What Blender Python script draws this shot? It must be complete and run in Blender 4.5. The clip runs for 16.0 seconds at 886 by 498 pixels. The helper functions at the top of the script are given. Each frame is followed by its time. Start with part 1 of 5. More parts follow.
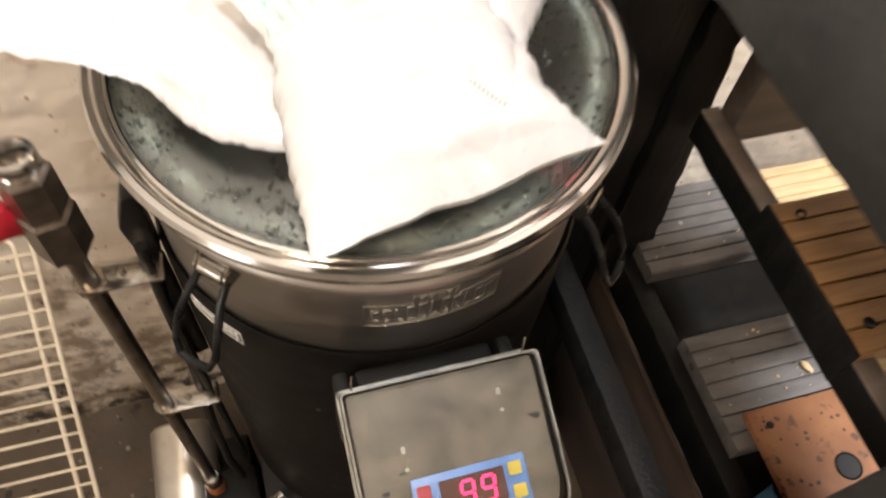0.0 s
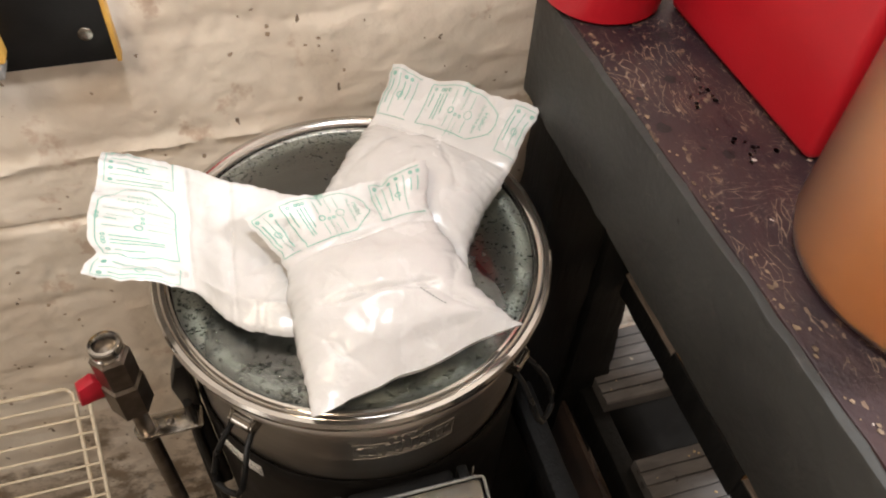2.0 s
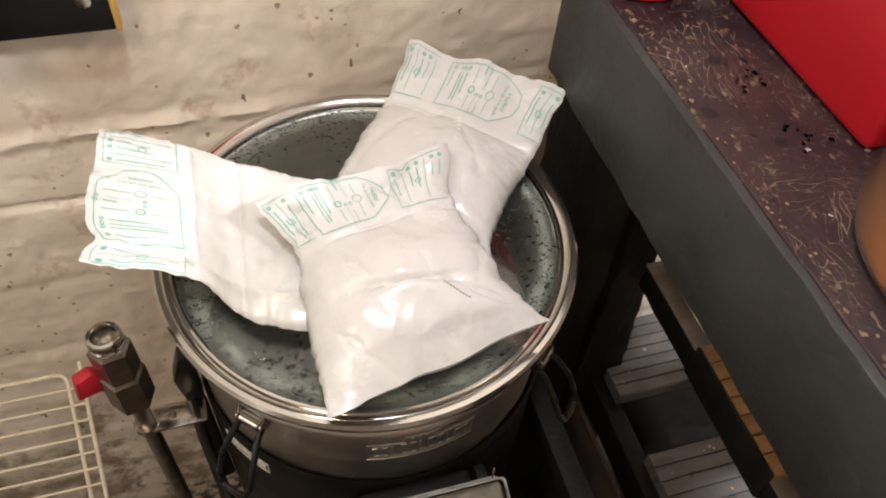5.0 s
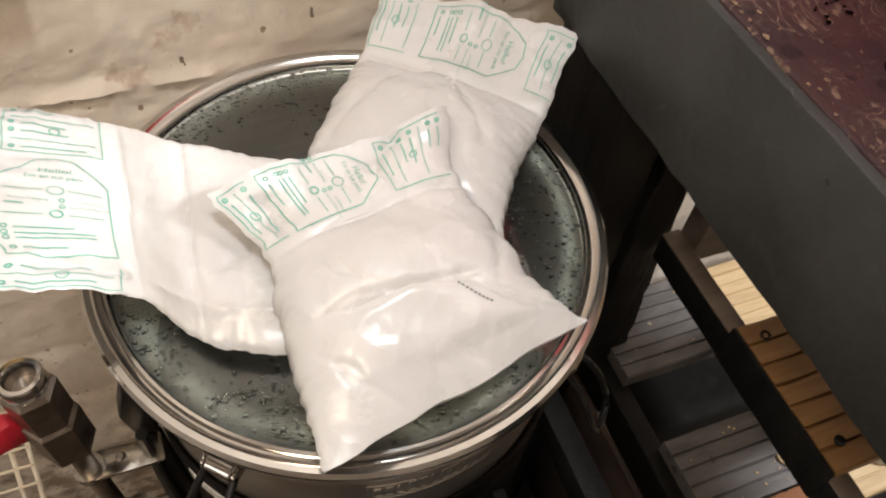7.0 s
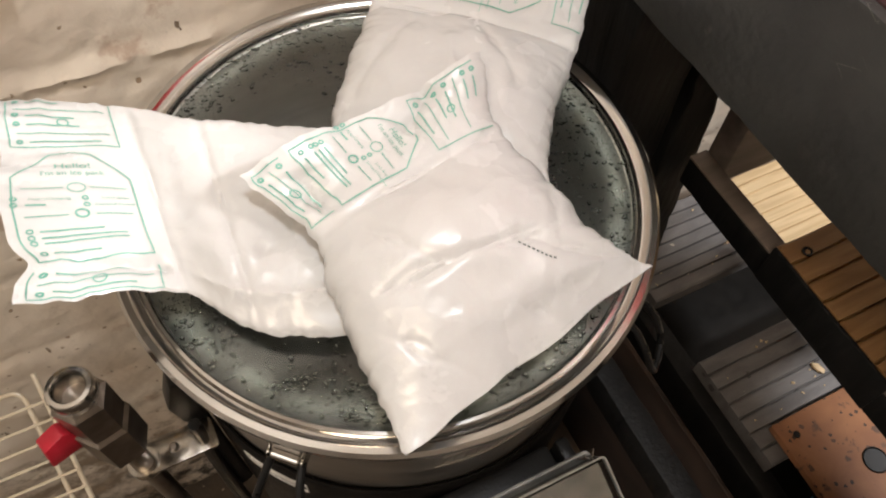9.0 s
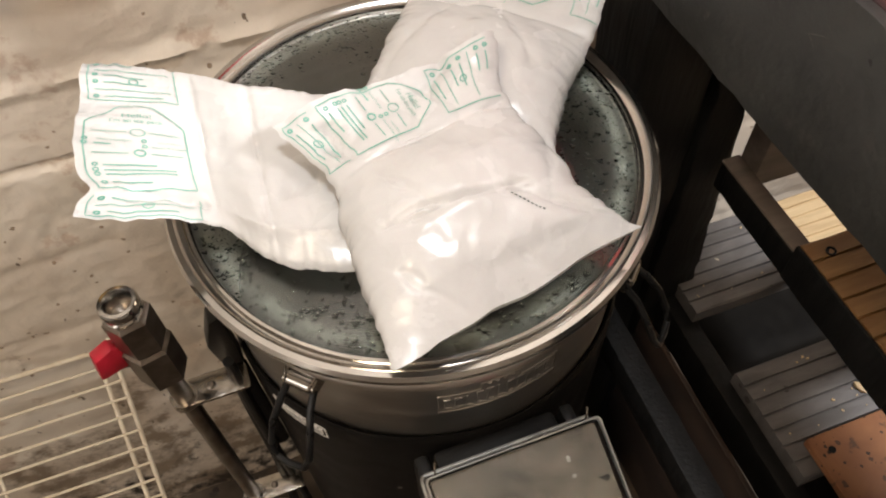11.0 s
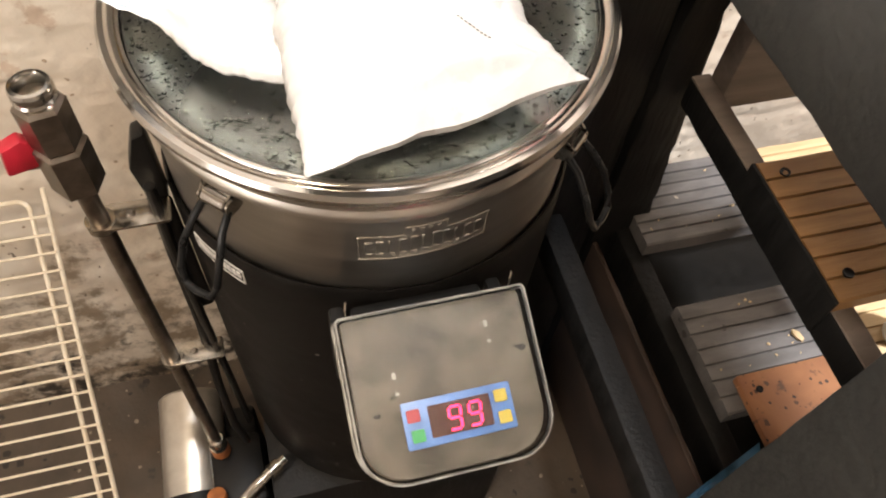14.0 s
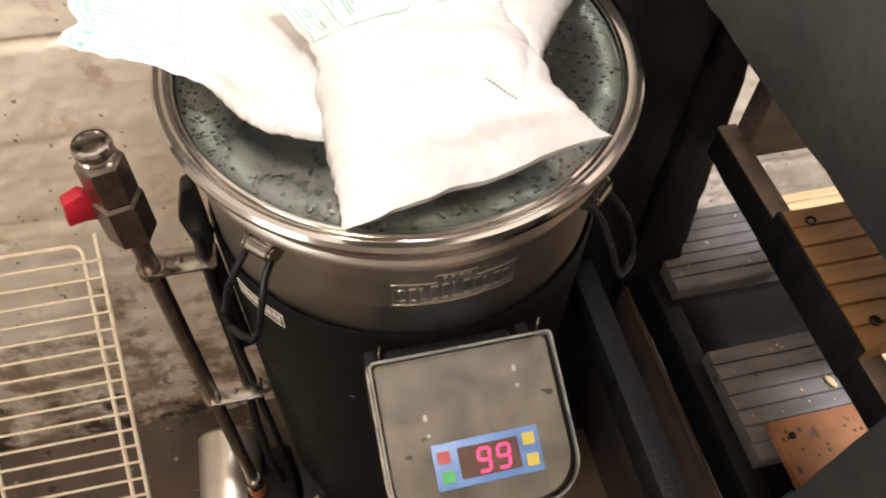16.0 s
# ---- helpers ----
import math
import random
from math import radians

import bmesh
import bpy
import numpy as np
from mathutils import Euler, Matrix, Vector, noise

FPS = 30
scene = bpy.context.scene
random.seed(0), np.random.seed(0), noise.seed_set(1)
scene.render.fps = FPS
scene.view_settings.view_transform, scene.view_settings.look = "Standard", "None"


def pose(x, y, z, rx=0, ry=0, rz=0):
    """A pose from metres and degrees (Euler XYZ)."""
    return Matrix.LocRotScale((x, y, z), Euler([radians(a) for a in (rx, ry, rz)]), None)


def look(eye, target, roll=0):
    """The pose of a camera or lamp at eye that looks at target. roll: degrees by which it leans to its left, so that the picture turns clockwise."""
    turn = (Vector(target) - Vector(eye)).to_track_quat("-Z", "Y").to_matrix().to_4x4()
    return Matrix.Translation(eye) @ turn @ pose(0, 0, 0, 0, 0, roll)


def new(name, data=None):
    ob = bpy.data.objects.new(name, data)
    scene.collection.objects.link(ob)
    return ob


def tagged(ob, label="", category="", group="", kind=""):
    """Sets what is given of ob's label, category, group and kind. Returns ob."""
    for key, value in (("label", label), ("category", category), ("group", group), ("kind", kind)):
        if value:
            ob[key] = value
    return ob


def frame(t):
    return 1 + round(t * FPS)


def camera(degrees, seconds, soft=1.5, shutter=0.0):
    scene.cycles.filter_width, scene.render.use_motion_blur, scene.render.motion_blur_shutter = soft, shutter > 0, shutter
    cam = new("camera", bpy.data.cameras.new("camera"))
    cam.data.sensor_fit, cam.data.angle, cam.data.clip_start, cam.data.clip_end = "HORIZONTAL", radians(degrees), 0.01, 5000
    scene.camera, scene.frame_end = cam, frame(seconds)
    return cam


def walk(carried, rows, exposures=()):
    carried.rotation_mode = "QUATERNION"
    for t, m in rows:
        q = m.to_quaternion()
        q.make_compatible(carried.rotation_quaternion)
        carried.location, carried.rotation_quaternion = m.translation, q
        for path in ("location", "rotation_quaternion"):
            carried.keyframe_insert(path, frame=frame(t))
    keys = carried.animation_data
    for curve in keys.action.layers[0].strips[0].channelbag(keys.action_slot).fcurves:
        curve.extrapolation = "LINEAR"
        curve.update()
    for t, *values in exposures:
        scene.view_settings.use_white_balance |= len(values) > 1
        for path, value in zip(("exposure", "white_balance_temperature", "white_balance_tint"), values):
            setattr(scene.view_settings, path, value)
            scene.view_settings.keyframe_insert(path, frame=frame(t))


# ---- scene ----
cam = camera(60.0, 16.0, soft=2.0, shutter=0.5)
PATH = [
    (0, (-0.0773, -0.3484, 0.8549), (0.2557, 0.4479, -0.4923), 8.19),
    (0.5, (-0.0740, -0.4019, 0.9717), (0.2340, 0.4946, -0.3173), 2.85),
    (1, (-0.0721, -0.4238, 1.0215), (0.2116, 0.5439, -0.2207), -0.41),
    (1.5, (-0.0663, -0.4262, 1.0163), (0.2640, 0.5411, -0.2148), 2.55),
    (2, (-0.0709, -0.4207, 1.0130), (0.2793, 0.5717, -0.1922), 4.10),
    (2.5, (-0.0792, -0.4106, 1.0119), (0.2756, 0.5849, -0.1894), 4.77),
    (3, (-0.0854, -0.4019, 0.9971), (0.2717, 0.5909, -0.2057), 5.10),
    (3.5, (-0.0880, -0.4012, 0.9908), (0.2786, 0.5965, -0.2051), 5.56),
    (3.7, (-0.0861, -0.3987, 0.9955), (0.2756, 0.5840, -0.2143), 5.58),
    (5.8, (-0.0795, -0.3623, 0.9714), (0.2829, 0.5867, -0.2647), 5.49),
    (6, (-0.0754, -0.3447, 0.9548), (0.3054, 0.5980, -0.2807), 5.93),
    (6.5, (-0.0798, -0.3148, 0.9221), (0.3619, 0.6007, -0.3135), 8.37),
    (7, (-0.0831, -0.3002, 0.9134), (0.3493, 0.5647, -0.3613), 7.29),
    (7.5, (-0.0925, -0.2739, 0.9026), (0.3480, 0.5490, -0.3969), 5.58),
    (8, (-0.1037, -0.2437, 0.8926), (0.3660, 0.5148, -0.4356), 6.84),
    (8.5, (-0.1023, -0.2479, 0.8976), (0.3446, 0.4699, -0.4607), 5.96),
    (9, (-0.1052, -0.2605, 0.9043), (0.3116, 0.4739, -0.4547), 3.96),
    (9.5, (-0.1000, -0.2855, 0.9056), (0.2831, 0.4903, -0.4403), 1.89),
    (9.7, (-0.0987, -0.2946, 0.9033), (0.2695, 0.5005, -0.4355), 1.24),
    (11.8, (-0.0866, -0.3659, 0.9199), (0.1670, 0.5634, -0.3576), -3.47),
    (12, (-0.0875, -0.3714, 0.9228), (0.1642, 0.5709, -0.3455), -3.11),
    (12.5, (-0.0840, -0.3749, 0.9290), (0.1666, 0.5866, -0.3250), -2.07),
    (13, (-0.0789, -0.3806, 0.9082), (0.1707, 0.6002, -0.3311), -1.48),
    (13.5, (-0.0747, -0.3896, 0.8667), (0.2175, 0.4915, -0.4365), 3.77),
    (14, (-0.0780, -0.3997, 0.8517), (0.2352, 0.4198, -0.4864), 7.35),
    (14.5, (-0.0824, -0.4024, 0.8589), (0.2324, 0.4303, -0.4706), 7.23),
    (15, (-0.0835, -0.4041, 0.8648), (0.2084, 0.4652, -0.4463), 5.55),
    (15.5, (-0.0814, -0.4087, 0.8640), (0.1948, 0.4828, -0.4357), 4.46),
    (16, (-0.0778, -0.4082, 0.8727), (0.1768, 0.4963, -0.4223), 3.25),
]
EXPOSURES = [(0.0, 0.60), (0.3, 0.28), (0.7, -0.12), (1.0, -0.45), (1.3, -0.3), (1.8, -0.05), (2.4, 0.0), (3.5, -0.03), (6.0, -0.06), (7.5, -0.15), (9.5, -0.15), (11.0, -0.1), (13.0, 0.0), (13.7, 0.30), (14.2, 0.92), (15.2, 0.72), (16.0, 0.52)]
walk(cam, [(t, look(eye, target, roll)) for t, eye, target, roll in PATH], EXPOSURES)

# ---- world and lights ----
world = bpy.data.worlds.new("room_world")
scene.world = world
world.use_nodes = True
world.node_tree.nodes["Background"].inputs[0].default_value = (1.0, 0.9, 0.78, 1)
world.node_tree.nodes["Background"].inputs[1].default_value = 0.05


def area_lamp(name, eye, target, size, watts, color):
    d = bpy.data.lights.new(name, "AREA")
    d.shape, d.size, d.energy, d.color = "DISK", size, watts, color
    ob = new(name, d)
    ob.matrix_world = look(eye, target)
    return ob


area_lamp("ceiling_light", (1.20, -0.66, 1.62), (0.10, 0.05, 0.55), 0.16, 40.0, (0.96, 0.94, 0.94))
area_lamp("ceiling_light", (-0.60, -0.75, 1.83), (-0.2, 0.1, 0.4), 0.30, 9.5, (1.0, 0.82, 0.62))
# low fill added from the left to reach under the bench; no window there
area_lamp("left_fill", (-1.50, -0.95, 0.95), (0.2, 0.0, 0.3), 0.7, 4.8, (1.0, 0.92, 0.84))
# small disc lamp added overhead to brighten the wall and pack tops
area_lamp("overhead_fill", (0.0, -0.26, 1.75), (-0.06, 0.17, 0.78), 0.10, 7.6, (0.93, 0.95, 0.99))


# ---- materials ----
def links(m):
    m.use_nodes = True
    nt = m.node_tree
    return nt, nt.nodes["Principled BSDF"]


def mat(name, base, dark=None, scale=30.0, rough=0.5, metal=0.0, bump=0.0, bump_scale=120.0, spot=None, spot_scale=60.0,
        spot_at=0.62, stretch=(1, 1, 1), spot2=None, spot2_scale=300.0, spot2_at=0.66, rough_var=0.12, distort=0.4, spec=0.5):
    """Two-scale procedural surface: broad colour drift, spots of wear, fine relief."""
    m = bpy.data.materials.new(name)
    nt, bs = links(m)
    N, L = nt.nodes, nt.links
    co = N.new("ShaderNodeTexCoord")
    mp = N.new("ShaderNodeMapping")
    mp.inputs["Scale"].default_value = stretch
    L.new(co.outputs["Object"], mp.inputs[0])
    n1 = N.new("ShaderNodeTexNoise")
    n1.inputs["Scale"].default_value, n1.inputs["Detail"].default_value = scale, 6
    n1.inputs["Distortion"].default_value = distort
    L.new(mp.outputs[0], n1.inputs["Vector"])
    r1 = N.new("ShaderNodeValToRGB")
    r1.color_ramp.elements[0].position, r1.color_ramp.elements[1].position = 0.35, 0.68
    dark = dark or tuple(c * 0.72 for c in base)
    r1.color_ramp.elements[0].color, r1.color_ramp.elements[1].color = (*dark, 1), (*base, 1)
    L.new(n1.outputs["Fac"], r1.inputs[0])
    out = r1.outputs[0]
    for col, sc, at in ((spot, spot_scale, spot_at), (spot2, spot2_scale, spot2_at)):
        if not col:
            continue
        n = N.new("ShaderNodeTexNoise")
        n.inputs["Scale"].default_value, n.inputs["Detail"].default_value, n.inputs["Roughness"].default_value = sc, 8, 0.65
        L.new(mp.outputs[0], n.inputs["Vector"])
        r = N.new("ShaderNodeValToRGB")
        r.color_ramp.elements[0].position, r.color_ramp.elements[1].position = at, at + 0.06
        L.new(n.outputs["Fac"], r.inputs[0])
        mx = N.new("ShaderNodeMix")
        mx.data_type = "RGBA"
        L.new(r.outputs[0], mx.inputs["Factor"])
        L.new(out, mx.inputs[6])
        mx.inputs[7].default_value = (*col, 1)
        out = mx.outputs[2]
    L.new(out, bs.inputs["Base Color"])
    mr = N.new("ShaderNodeMapRange")
    mr.inputs["To Min"].default_value, mr.inputs["To Max"].default_value = max(0.02, rough - rough_var), min(1, rough + rough_var)
    L.new(n1.outputs["Fac"], mr.inputs[0])
    L.new(mr.outputs[0], bs.inputs["Roughness"])
    bs.inputs["Metallic"].default_value = metal
    bs.inputs["Specular IOR Level"].default_value = spec
    if bump:
        nb = N.new("ShaderNodeTexNoise")
        nb.inputs["Scale"].default_value, nb.inputs["Detail"].default_value = bump_scale, 7
        L.new(mp.outputs[0], nb.inputs["Vector"])
        b = N.new("ShaderNodeBump")
        b.inputs["Strength"].default_value, b.inputs["Distance"].default_value = 1.0, bump
        L.new(nb.outputs["Fac"], b.inputs["Height"])
        L.new(b.outputs[0], bs.inputs["Normal"])
    return m


def clear(name, color, ior=1.45, rough=0.0):
    m = bpy.data.materials.new(name)
    nt, bs = links(m)
    bs.inputs["Base Color"].default_value = (*color, 1)
    bs.inputs["Transmission Weight"].default_value = 1.0
    bs.inputs["IOR"].default_value, bs.inputs["Roughness"].default_value = ior, rough
    return m


M_WALL = mat("painted_stone", (0.79, 0.715, 0.61), (0.66, 0.565, 0.46), 7, 0.5, bump=0.0014, bump_scale=90, spot=(0.58, 0.46, 0.36), spot_scale=18,
             spot_at=0.61, spot2=(0.11, 0.085, 0.06), spot2_scale=85, spot2_at=0.70)
M_FLOOR = mat("dirty_concrete", (0.115, 0.085, 0.060), (0.06, 0.045, 0.032), 9, 0.85, bump=0.002, bump_scale=80, spot=(0.05, 0.04, 0.03), spot_scale=25,
              spot_at=0.60, spot2=(0.20, 0.16, 0.12), spot2_scale=120, spot2_at=0.68)


def add_crumple(m, scale, height):
    """Sharp little facets, as in stiff film, on top of the relief that is there."""
    nt = m.node_tree
    N, L = nt.nodes, nt.links
    bs = N["Principled BSDF"]
    co = N.new("ShaderNodeTexCoord")
    wob = N.new("ShaderNodeTexNoise")
    wob.inputs["Scale"].default_value = 22
    L.new(co.outputs["Object"], wob.inputs["Vector"])
    ad = N.new("ShaderNodeVectorMath")
    ad.operation = "MULTIPLY_ADD"
    ad.inputs[1].default_value = (0.03, 0.03, 0.03)
    L.new(wob.outputs["Color"], ad.inputs[0])
    L.new(co.outputs["Object"], ad.inputs[2])
    v = N.new("ShaderNodeTexVoronoi")
    v.feature = "F1"
    v.inputs["Scale"].default_value = scale
    L.new(ad.outputs[0], v.inputs["Vector"])
    b = N.new("ShaderNodeBump")
    b.inputs["Strength"].default_value, b.inputs["Distance"].default_value = 0.5, height
    L.new(v.outputs["Distance"], b.inputs["Height"])
    L.new(bs.inputs["Normal"].links[0].from_socket, b.inputs["Normal"])
    L.new(b.outputs[0], bs.inputs["Normal"])


def add_flecks(m, color, scale, size=0.16, keep=0.55, stretch=(1, 1, 1)):
    """Scattered small chips and specks of uneven shape."""
    nt = m.node_tree
    N, L = nt.nodes, nt.links
    bs = N["Principled BSDF"]
    src = bs.inputs["Base Color"].links[0].from_socket
    co = N.new("ShaderNodeTexCoord")
    wob = N.new("ShaderNodeTexNoise")
    wob.inputs["Scale"].default_value, wob.inputs["Detail"].default_value = scale * 2.2, 4
    L.new(co.outputs["Object"], wob.inputs["Vector"])
    ad = N.new("ShaderNodeVectorMath")
    ad.operation = "MULTIPLY_ADD"
    ad.inputs[1].default_value = (0.5 / scale,) * 3
    L.new(wob.outputs["Color"], ad.inputs[0])
    L.new(co.outputs["Object"], ad.inputs[2])
    mp = N.new("ShaderNodeMapping")
    mp.inputs["Scale"].default_value = stretch
    L.new(ad.outputs[0], mp.inputs[0])
    v = N.new("ShaderNodeTexVoronoi")
    v.inputs["Scale"].default_value = scale
    L.new(mp.outputs[0], v.inputs["Vector"])
    sep = N.new("ShaderNodeSeparateColor")
    L.new(v.outputs["Color"], sep.inputs[0])
    sz = N.new("ShaderNodeMath")
    sz.operation = "MULTIPLY"
    sz.inputs[1].default_value = size
    L.new(sep.outputs[1], sz.inputs[0])
    lt = N.new("ShaderNodeMath")
    lt.operation = "LESS_THAN"
    L.new(v.outputs["Distance"], lt.inputs[0])
    L.new(sz.outputs[0], lt.inputs[1])
    gt = N.new("ShaderNodeMath")
    gt.operation = "GREATER_THAN"
    gt.inputs[1].default_value = keep
    L.new(sep.outputs[0], gt.inputs[0])
    mu = N.new("ShaderNodeMath")
    mu.operation = "MULTIPLY"
    L.new(lt.outputs[0], mu.inputs[0])
    L.new(gt.outputs[0], mu.inputs[1])
    mx = N.new("ShaderNodeMix")
    mx.data_type = "RGBA"
    L.new(mu.outputs[0], mx.inputs["Factor"])
    L.new(src, mx.inputs[6])
    mx.inputs[7].default_value = (*color, 1)
    L.new(mx.outputs[2], bs.inputs["Base Color"])


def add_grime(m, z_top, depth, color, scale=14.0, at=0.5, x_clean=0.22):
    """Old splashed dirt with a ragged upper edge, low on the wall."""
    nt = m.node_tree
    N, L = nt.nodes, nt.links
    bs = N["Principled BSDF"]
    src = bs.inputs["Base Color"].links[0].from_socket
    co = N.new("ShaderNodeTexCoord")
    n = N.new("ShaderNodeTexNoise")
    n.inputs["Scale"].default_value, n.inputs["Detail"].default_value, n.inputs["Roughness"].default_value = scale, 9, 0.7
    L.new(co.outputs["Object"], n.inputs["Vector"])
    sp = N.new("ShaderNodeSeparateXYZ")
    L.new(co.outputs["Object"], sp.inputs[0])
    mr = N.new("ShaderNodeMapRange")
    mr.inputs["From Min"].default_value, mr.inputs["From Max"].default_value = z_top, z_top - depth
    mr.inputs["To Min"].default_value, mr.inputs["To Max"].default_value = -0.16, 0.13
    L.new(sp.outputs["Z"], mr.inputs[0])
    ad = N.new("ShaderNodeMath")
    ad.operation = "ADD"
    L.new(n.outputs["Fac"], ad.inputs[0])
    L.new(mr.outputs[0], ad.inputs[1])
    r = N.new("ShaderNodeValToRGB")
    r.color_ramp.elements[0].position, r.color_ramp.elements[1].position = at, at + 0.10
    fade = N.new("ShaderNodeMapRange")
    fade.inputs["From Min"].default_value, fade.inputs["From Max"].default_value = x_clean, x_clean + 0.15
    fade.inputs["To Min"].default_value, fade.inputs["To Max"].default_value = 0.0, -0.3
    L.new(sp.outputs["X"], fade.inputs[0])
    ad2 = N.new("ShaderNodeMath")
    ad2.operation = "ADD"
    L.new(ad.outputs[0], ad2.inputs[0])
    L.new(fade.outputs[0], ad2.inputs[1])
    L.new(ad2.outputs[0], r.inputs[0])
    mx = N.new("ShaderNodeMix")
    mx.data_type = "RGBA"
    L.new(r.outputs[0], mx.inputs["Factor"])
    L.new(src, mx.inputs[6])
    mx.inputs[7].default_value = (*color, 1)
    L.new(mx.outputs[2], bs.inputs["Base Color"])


def add_scratches(m, color, scale, width=0.02, mask_scale=9.0, mask_at=0.5, stretch=(1, 1, 1)):
    """Fine crossing scratches, thick in some places and absent in others."""
    nt = m.node_tree
    N, L = nt.nodes, nt.links
    bs = N["Principled BSDF"]
    src = bs.inputs["Base Color"].links[0].from_socket
    co = N.new("ShaderNodeTexCoord")
    wob = N.new("ShaderNodeTexNoise")
    wob.inputs["Scale"].default_value = 14
    L.new(co.outputs["Object"], wob.inputs["Vector"])
    mp = N.new("ShaderNodeMapping")
    mp.inputs["Scale"].default_value, mp.inputs["Rotation"].default_value = stretch, (0, 0, 0.7)
    ad = N.new("ShaderNodeVectorMath")
    ad.operation = "MULTIPLY_ADD"
    ad.inputs[1].default_value = (0.05, 0.05, 0.05)
    L.new(wob.outputs["Color"], ad.inputs[0])
    L.new(co.outputs["Object"], ad.inputs[2])
    L.new(ad.outputs[0], mp.inputs[0])
    v = N.new("ShaderNodeTexVoronoi")
    v.feature = "DISTANCE_TO_EDGE"
    v.inputs["Scale"].default_value = scale
    L.new(mp.outputs[0], v.inputs["Vector"])
    r = N.new("ShaderNodeValToRGB")
    r.color_ramp.elements[0].position, r.color_ramp.elements[1].position = width * 0.4, width
    r.color_ramp.elements[0].color, r.color_ramp.elements[1].color = (1, 1, 1, 1), (0, 0, 0, 1)
    L.new(v.outputs["Distance"], r.inputs[0])
    n = N.new("ShaderNodeTexNoise")
    n.inputs["Scale"].default_value, n.inputs["Detail"].default_value, n.inputs["Roughness"].default_value = mask_scale, 8, 0.75
    L.new(co.outputs["Object"], n.inputs["Vector"])
    r2 = N.new("ShaderNodeValToRGB")
    r2.color_ramp.elements[0].position, r2.color_ramp.elements[1].position = mask_at, mask_at + 0.08
    L.new(n.outputs["Fac"], r2.inputs[0])
    mu = N.new("ShaderNodeMath")
    mu.operation = "MULTIPLY"
    L.new(r.outputs[0], mu.inputs[0])
    L.new(r2.outputs[0], mu.inputs[1])
    mx = N.new("ShaderNodeMix")
    mx.data_type = "RGBA"
    L.new(mu.outputs[0], mx.inputs["Factor"])
    L.new(src, mx.inputs[6])
    mx.inputs[7].default_value = (*color, 1)
    L.new(mx.outputs[2], bs.inputs["Base Color"])


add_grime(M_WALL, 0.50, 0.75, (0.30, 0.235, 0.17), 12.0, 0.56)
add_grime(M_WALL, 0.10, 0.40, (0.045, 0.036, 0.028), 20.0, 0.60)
add_flecks(M_WALL, (0.20, 0.15, 0.105), 46, 0.15, 0.74, (1.3, 1, 0.5))
add_flecks(M_WALL, (0.34, 0.25, 0.17), 90, 0.24, 0.80)
add_flecks(M_FLOOR, (0.035, 0.027, 0.02), 55, 0.35, 0.55)
add_flecks(M_FLOOR, (0.26, 0.21, 0.15), 70, 0.25, 0.75)
M_ROOM = mat("plain_plaster", (0.70, 0.63, 0.55), None, 4, 0.8)
M_STEEL = mat("brushed_steel", (0.66, 0.63, 0.585), (0.57, 0.54, 0.50), 14, 0.36, 1.0, bump=0.00008, bump_scale=60, stretch=(1, 1, 9), rough_var=0.07)
M_POLISH = mat("polished_steel", (0.56, 0.54, 0.51), (0.46, 0.44, 0.41), 18, 0.15, 1.0, rough_var=0.06)
M_CHROME = mat("worn_chrome", (0.46, 0.43, 0.38), (0.30, 0.27, 0.23), 160, 0.22, 1.0, rough_var=0.1)
M_HEX = mat("dull_steel_fitting", (0.30, 0.26, 0.22), (0.20, 0.17, 0.14), 90, 0.34, 1.0, rough_var=0.1)
M_NEO = mat("black_neoprene", (0.010, 0.0088, 0.0080), (0.006, 0.0053, 0.0049), 40, 0.5, bump=0.0003, bump_scale=900, spot=(0.045, 0.04, 0.034),
            spot_scale=120, spot_at=0.72, spec=0.12)
add_flecks(M_NEO, (0.16, 0.14, 0.12), 60, 0.14, 0.80)
M_BLACK = mat("black_plastic", (0.009, 0.0085, 0.008), None, 60, 0.42, bump=0.0002, bump_scale=400, spec=0.25)
M_WIRE = mat("black_coated_wire", (0.007, 0.007, 0.007), None, 80, 0.30, spec=0.3)
M_BAG = mat("white_pouch_film", (0.60, 0.597, 0.59), (0.555, 0.55, 0.54), 22, 0.26, bump=0.0007, bump_scale=42, rough_var=0.1)
add_crumple(M_BAG, 85, 0.0011)
add_crumple(M_BAG, 34, 0.0022)
M_PRINT = mat("green_ink", (0.11, 0.34, 0.26), (0.19, 0.43, 0.35), 150, 0.5)
M_INK = mat("dark_ink", (0.10, 0.12, 0.11), None, 150, 0.5)
M_GLASS = clear("lid_glass", (0.93, 0.97, 0.95), 1.5)
M_DROP = clear("condensation", (0.97, 1.0, 0.98), 1.30)
M_COVER = clear("clear_plastic_cover", (0.95, 0.94, 0.91), 1.16, 0.05)
# pale translucent film, densest in a ring near the pane's edge
M_PALE_RING = mat("pale_translucent_ring", (0.62, 0.63, 0.56), None, 30, 0.6, spec=0.1)
_nt, _bs = links(M_PALE_RING)
_co, _len, _ramp, _nz, _mul = (_nt.nodes.new("ShaderNode" + k) for k in ("TexCoord", "VectorMath", "ValToRGB", "TexNoise", "Math"))
_len.operation, _mul.operation = "LENGTH", "MULTIPLY"
_flat = _nt.nodes.new("ShaderNodeVectorMath")
_flat.operation = "MULTIPLY"
_flat.inputs[1].default_value = (1 / 0.15, 1 / 0.15, 0)
_nt.links.new(_co.outputs["Object"], _flat.inputs[0])
_nt.links.new(_flat.outputs[0], _len.inputs[0])
_nt.links.new(_len.outputs["Value"], _ramp.inputs[0])
_cr = _ramp.color_ramp
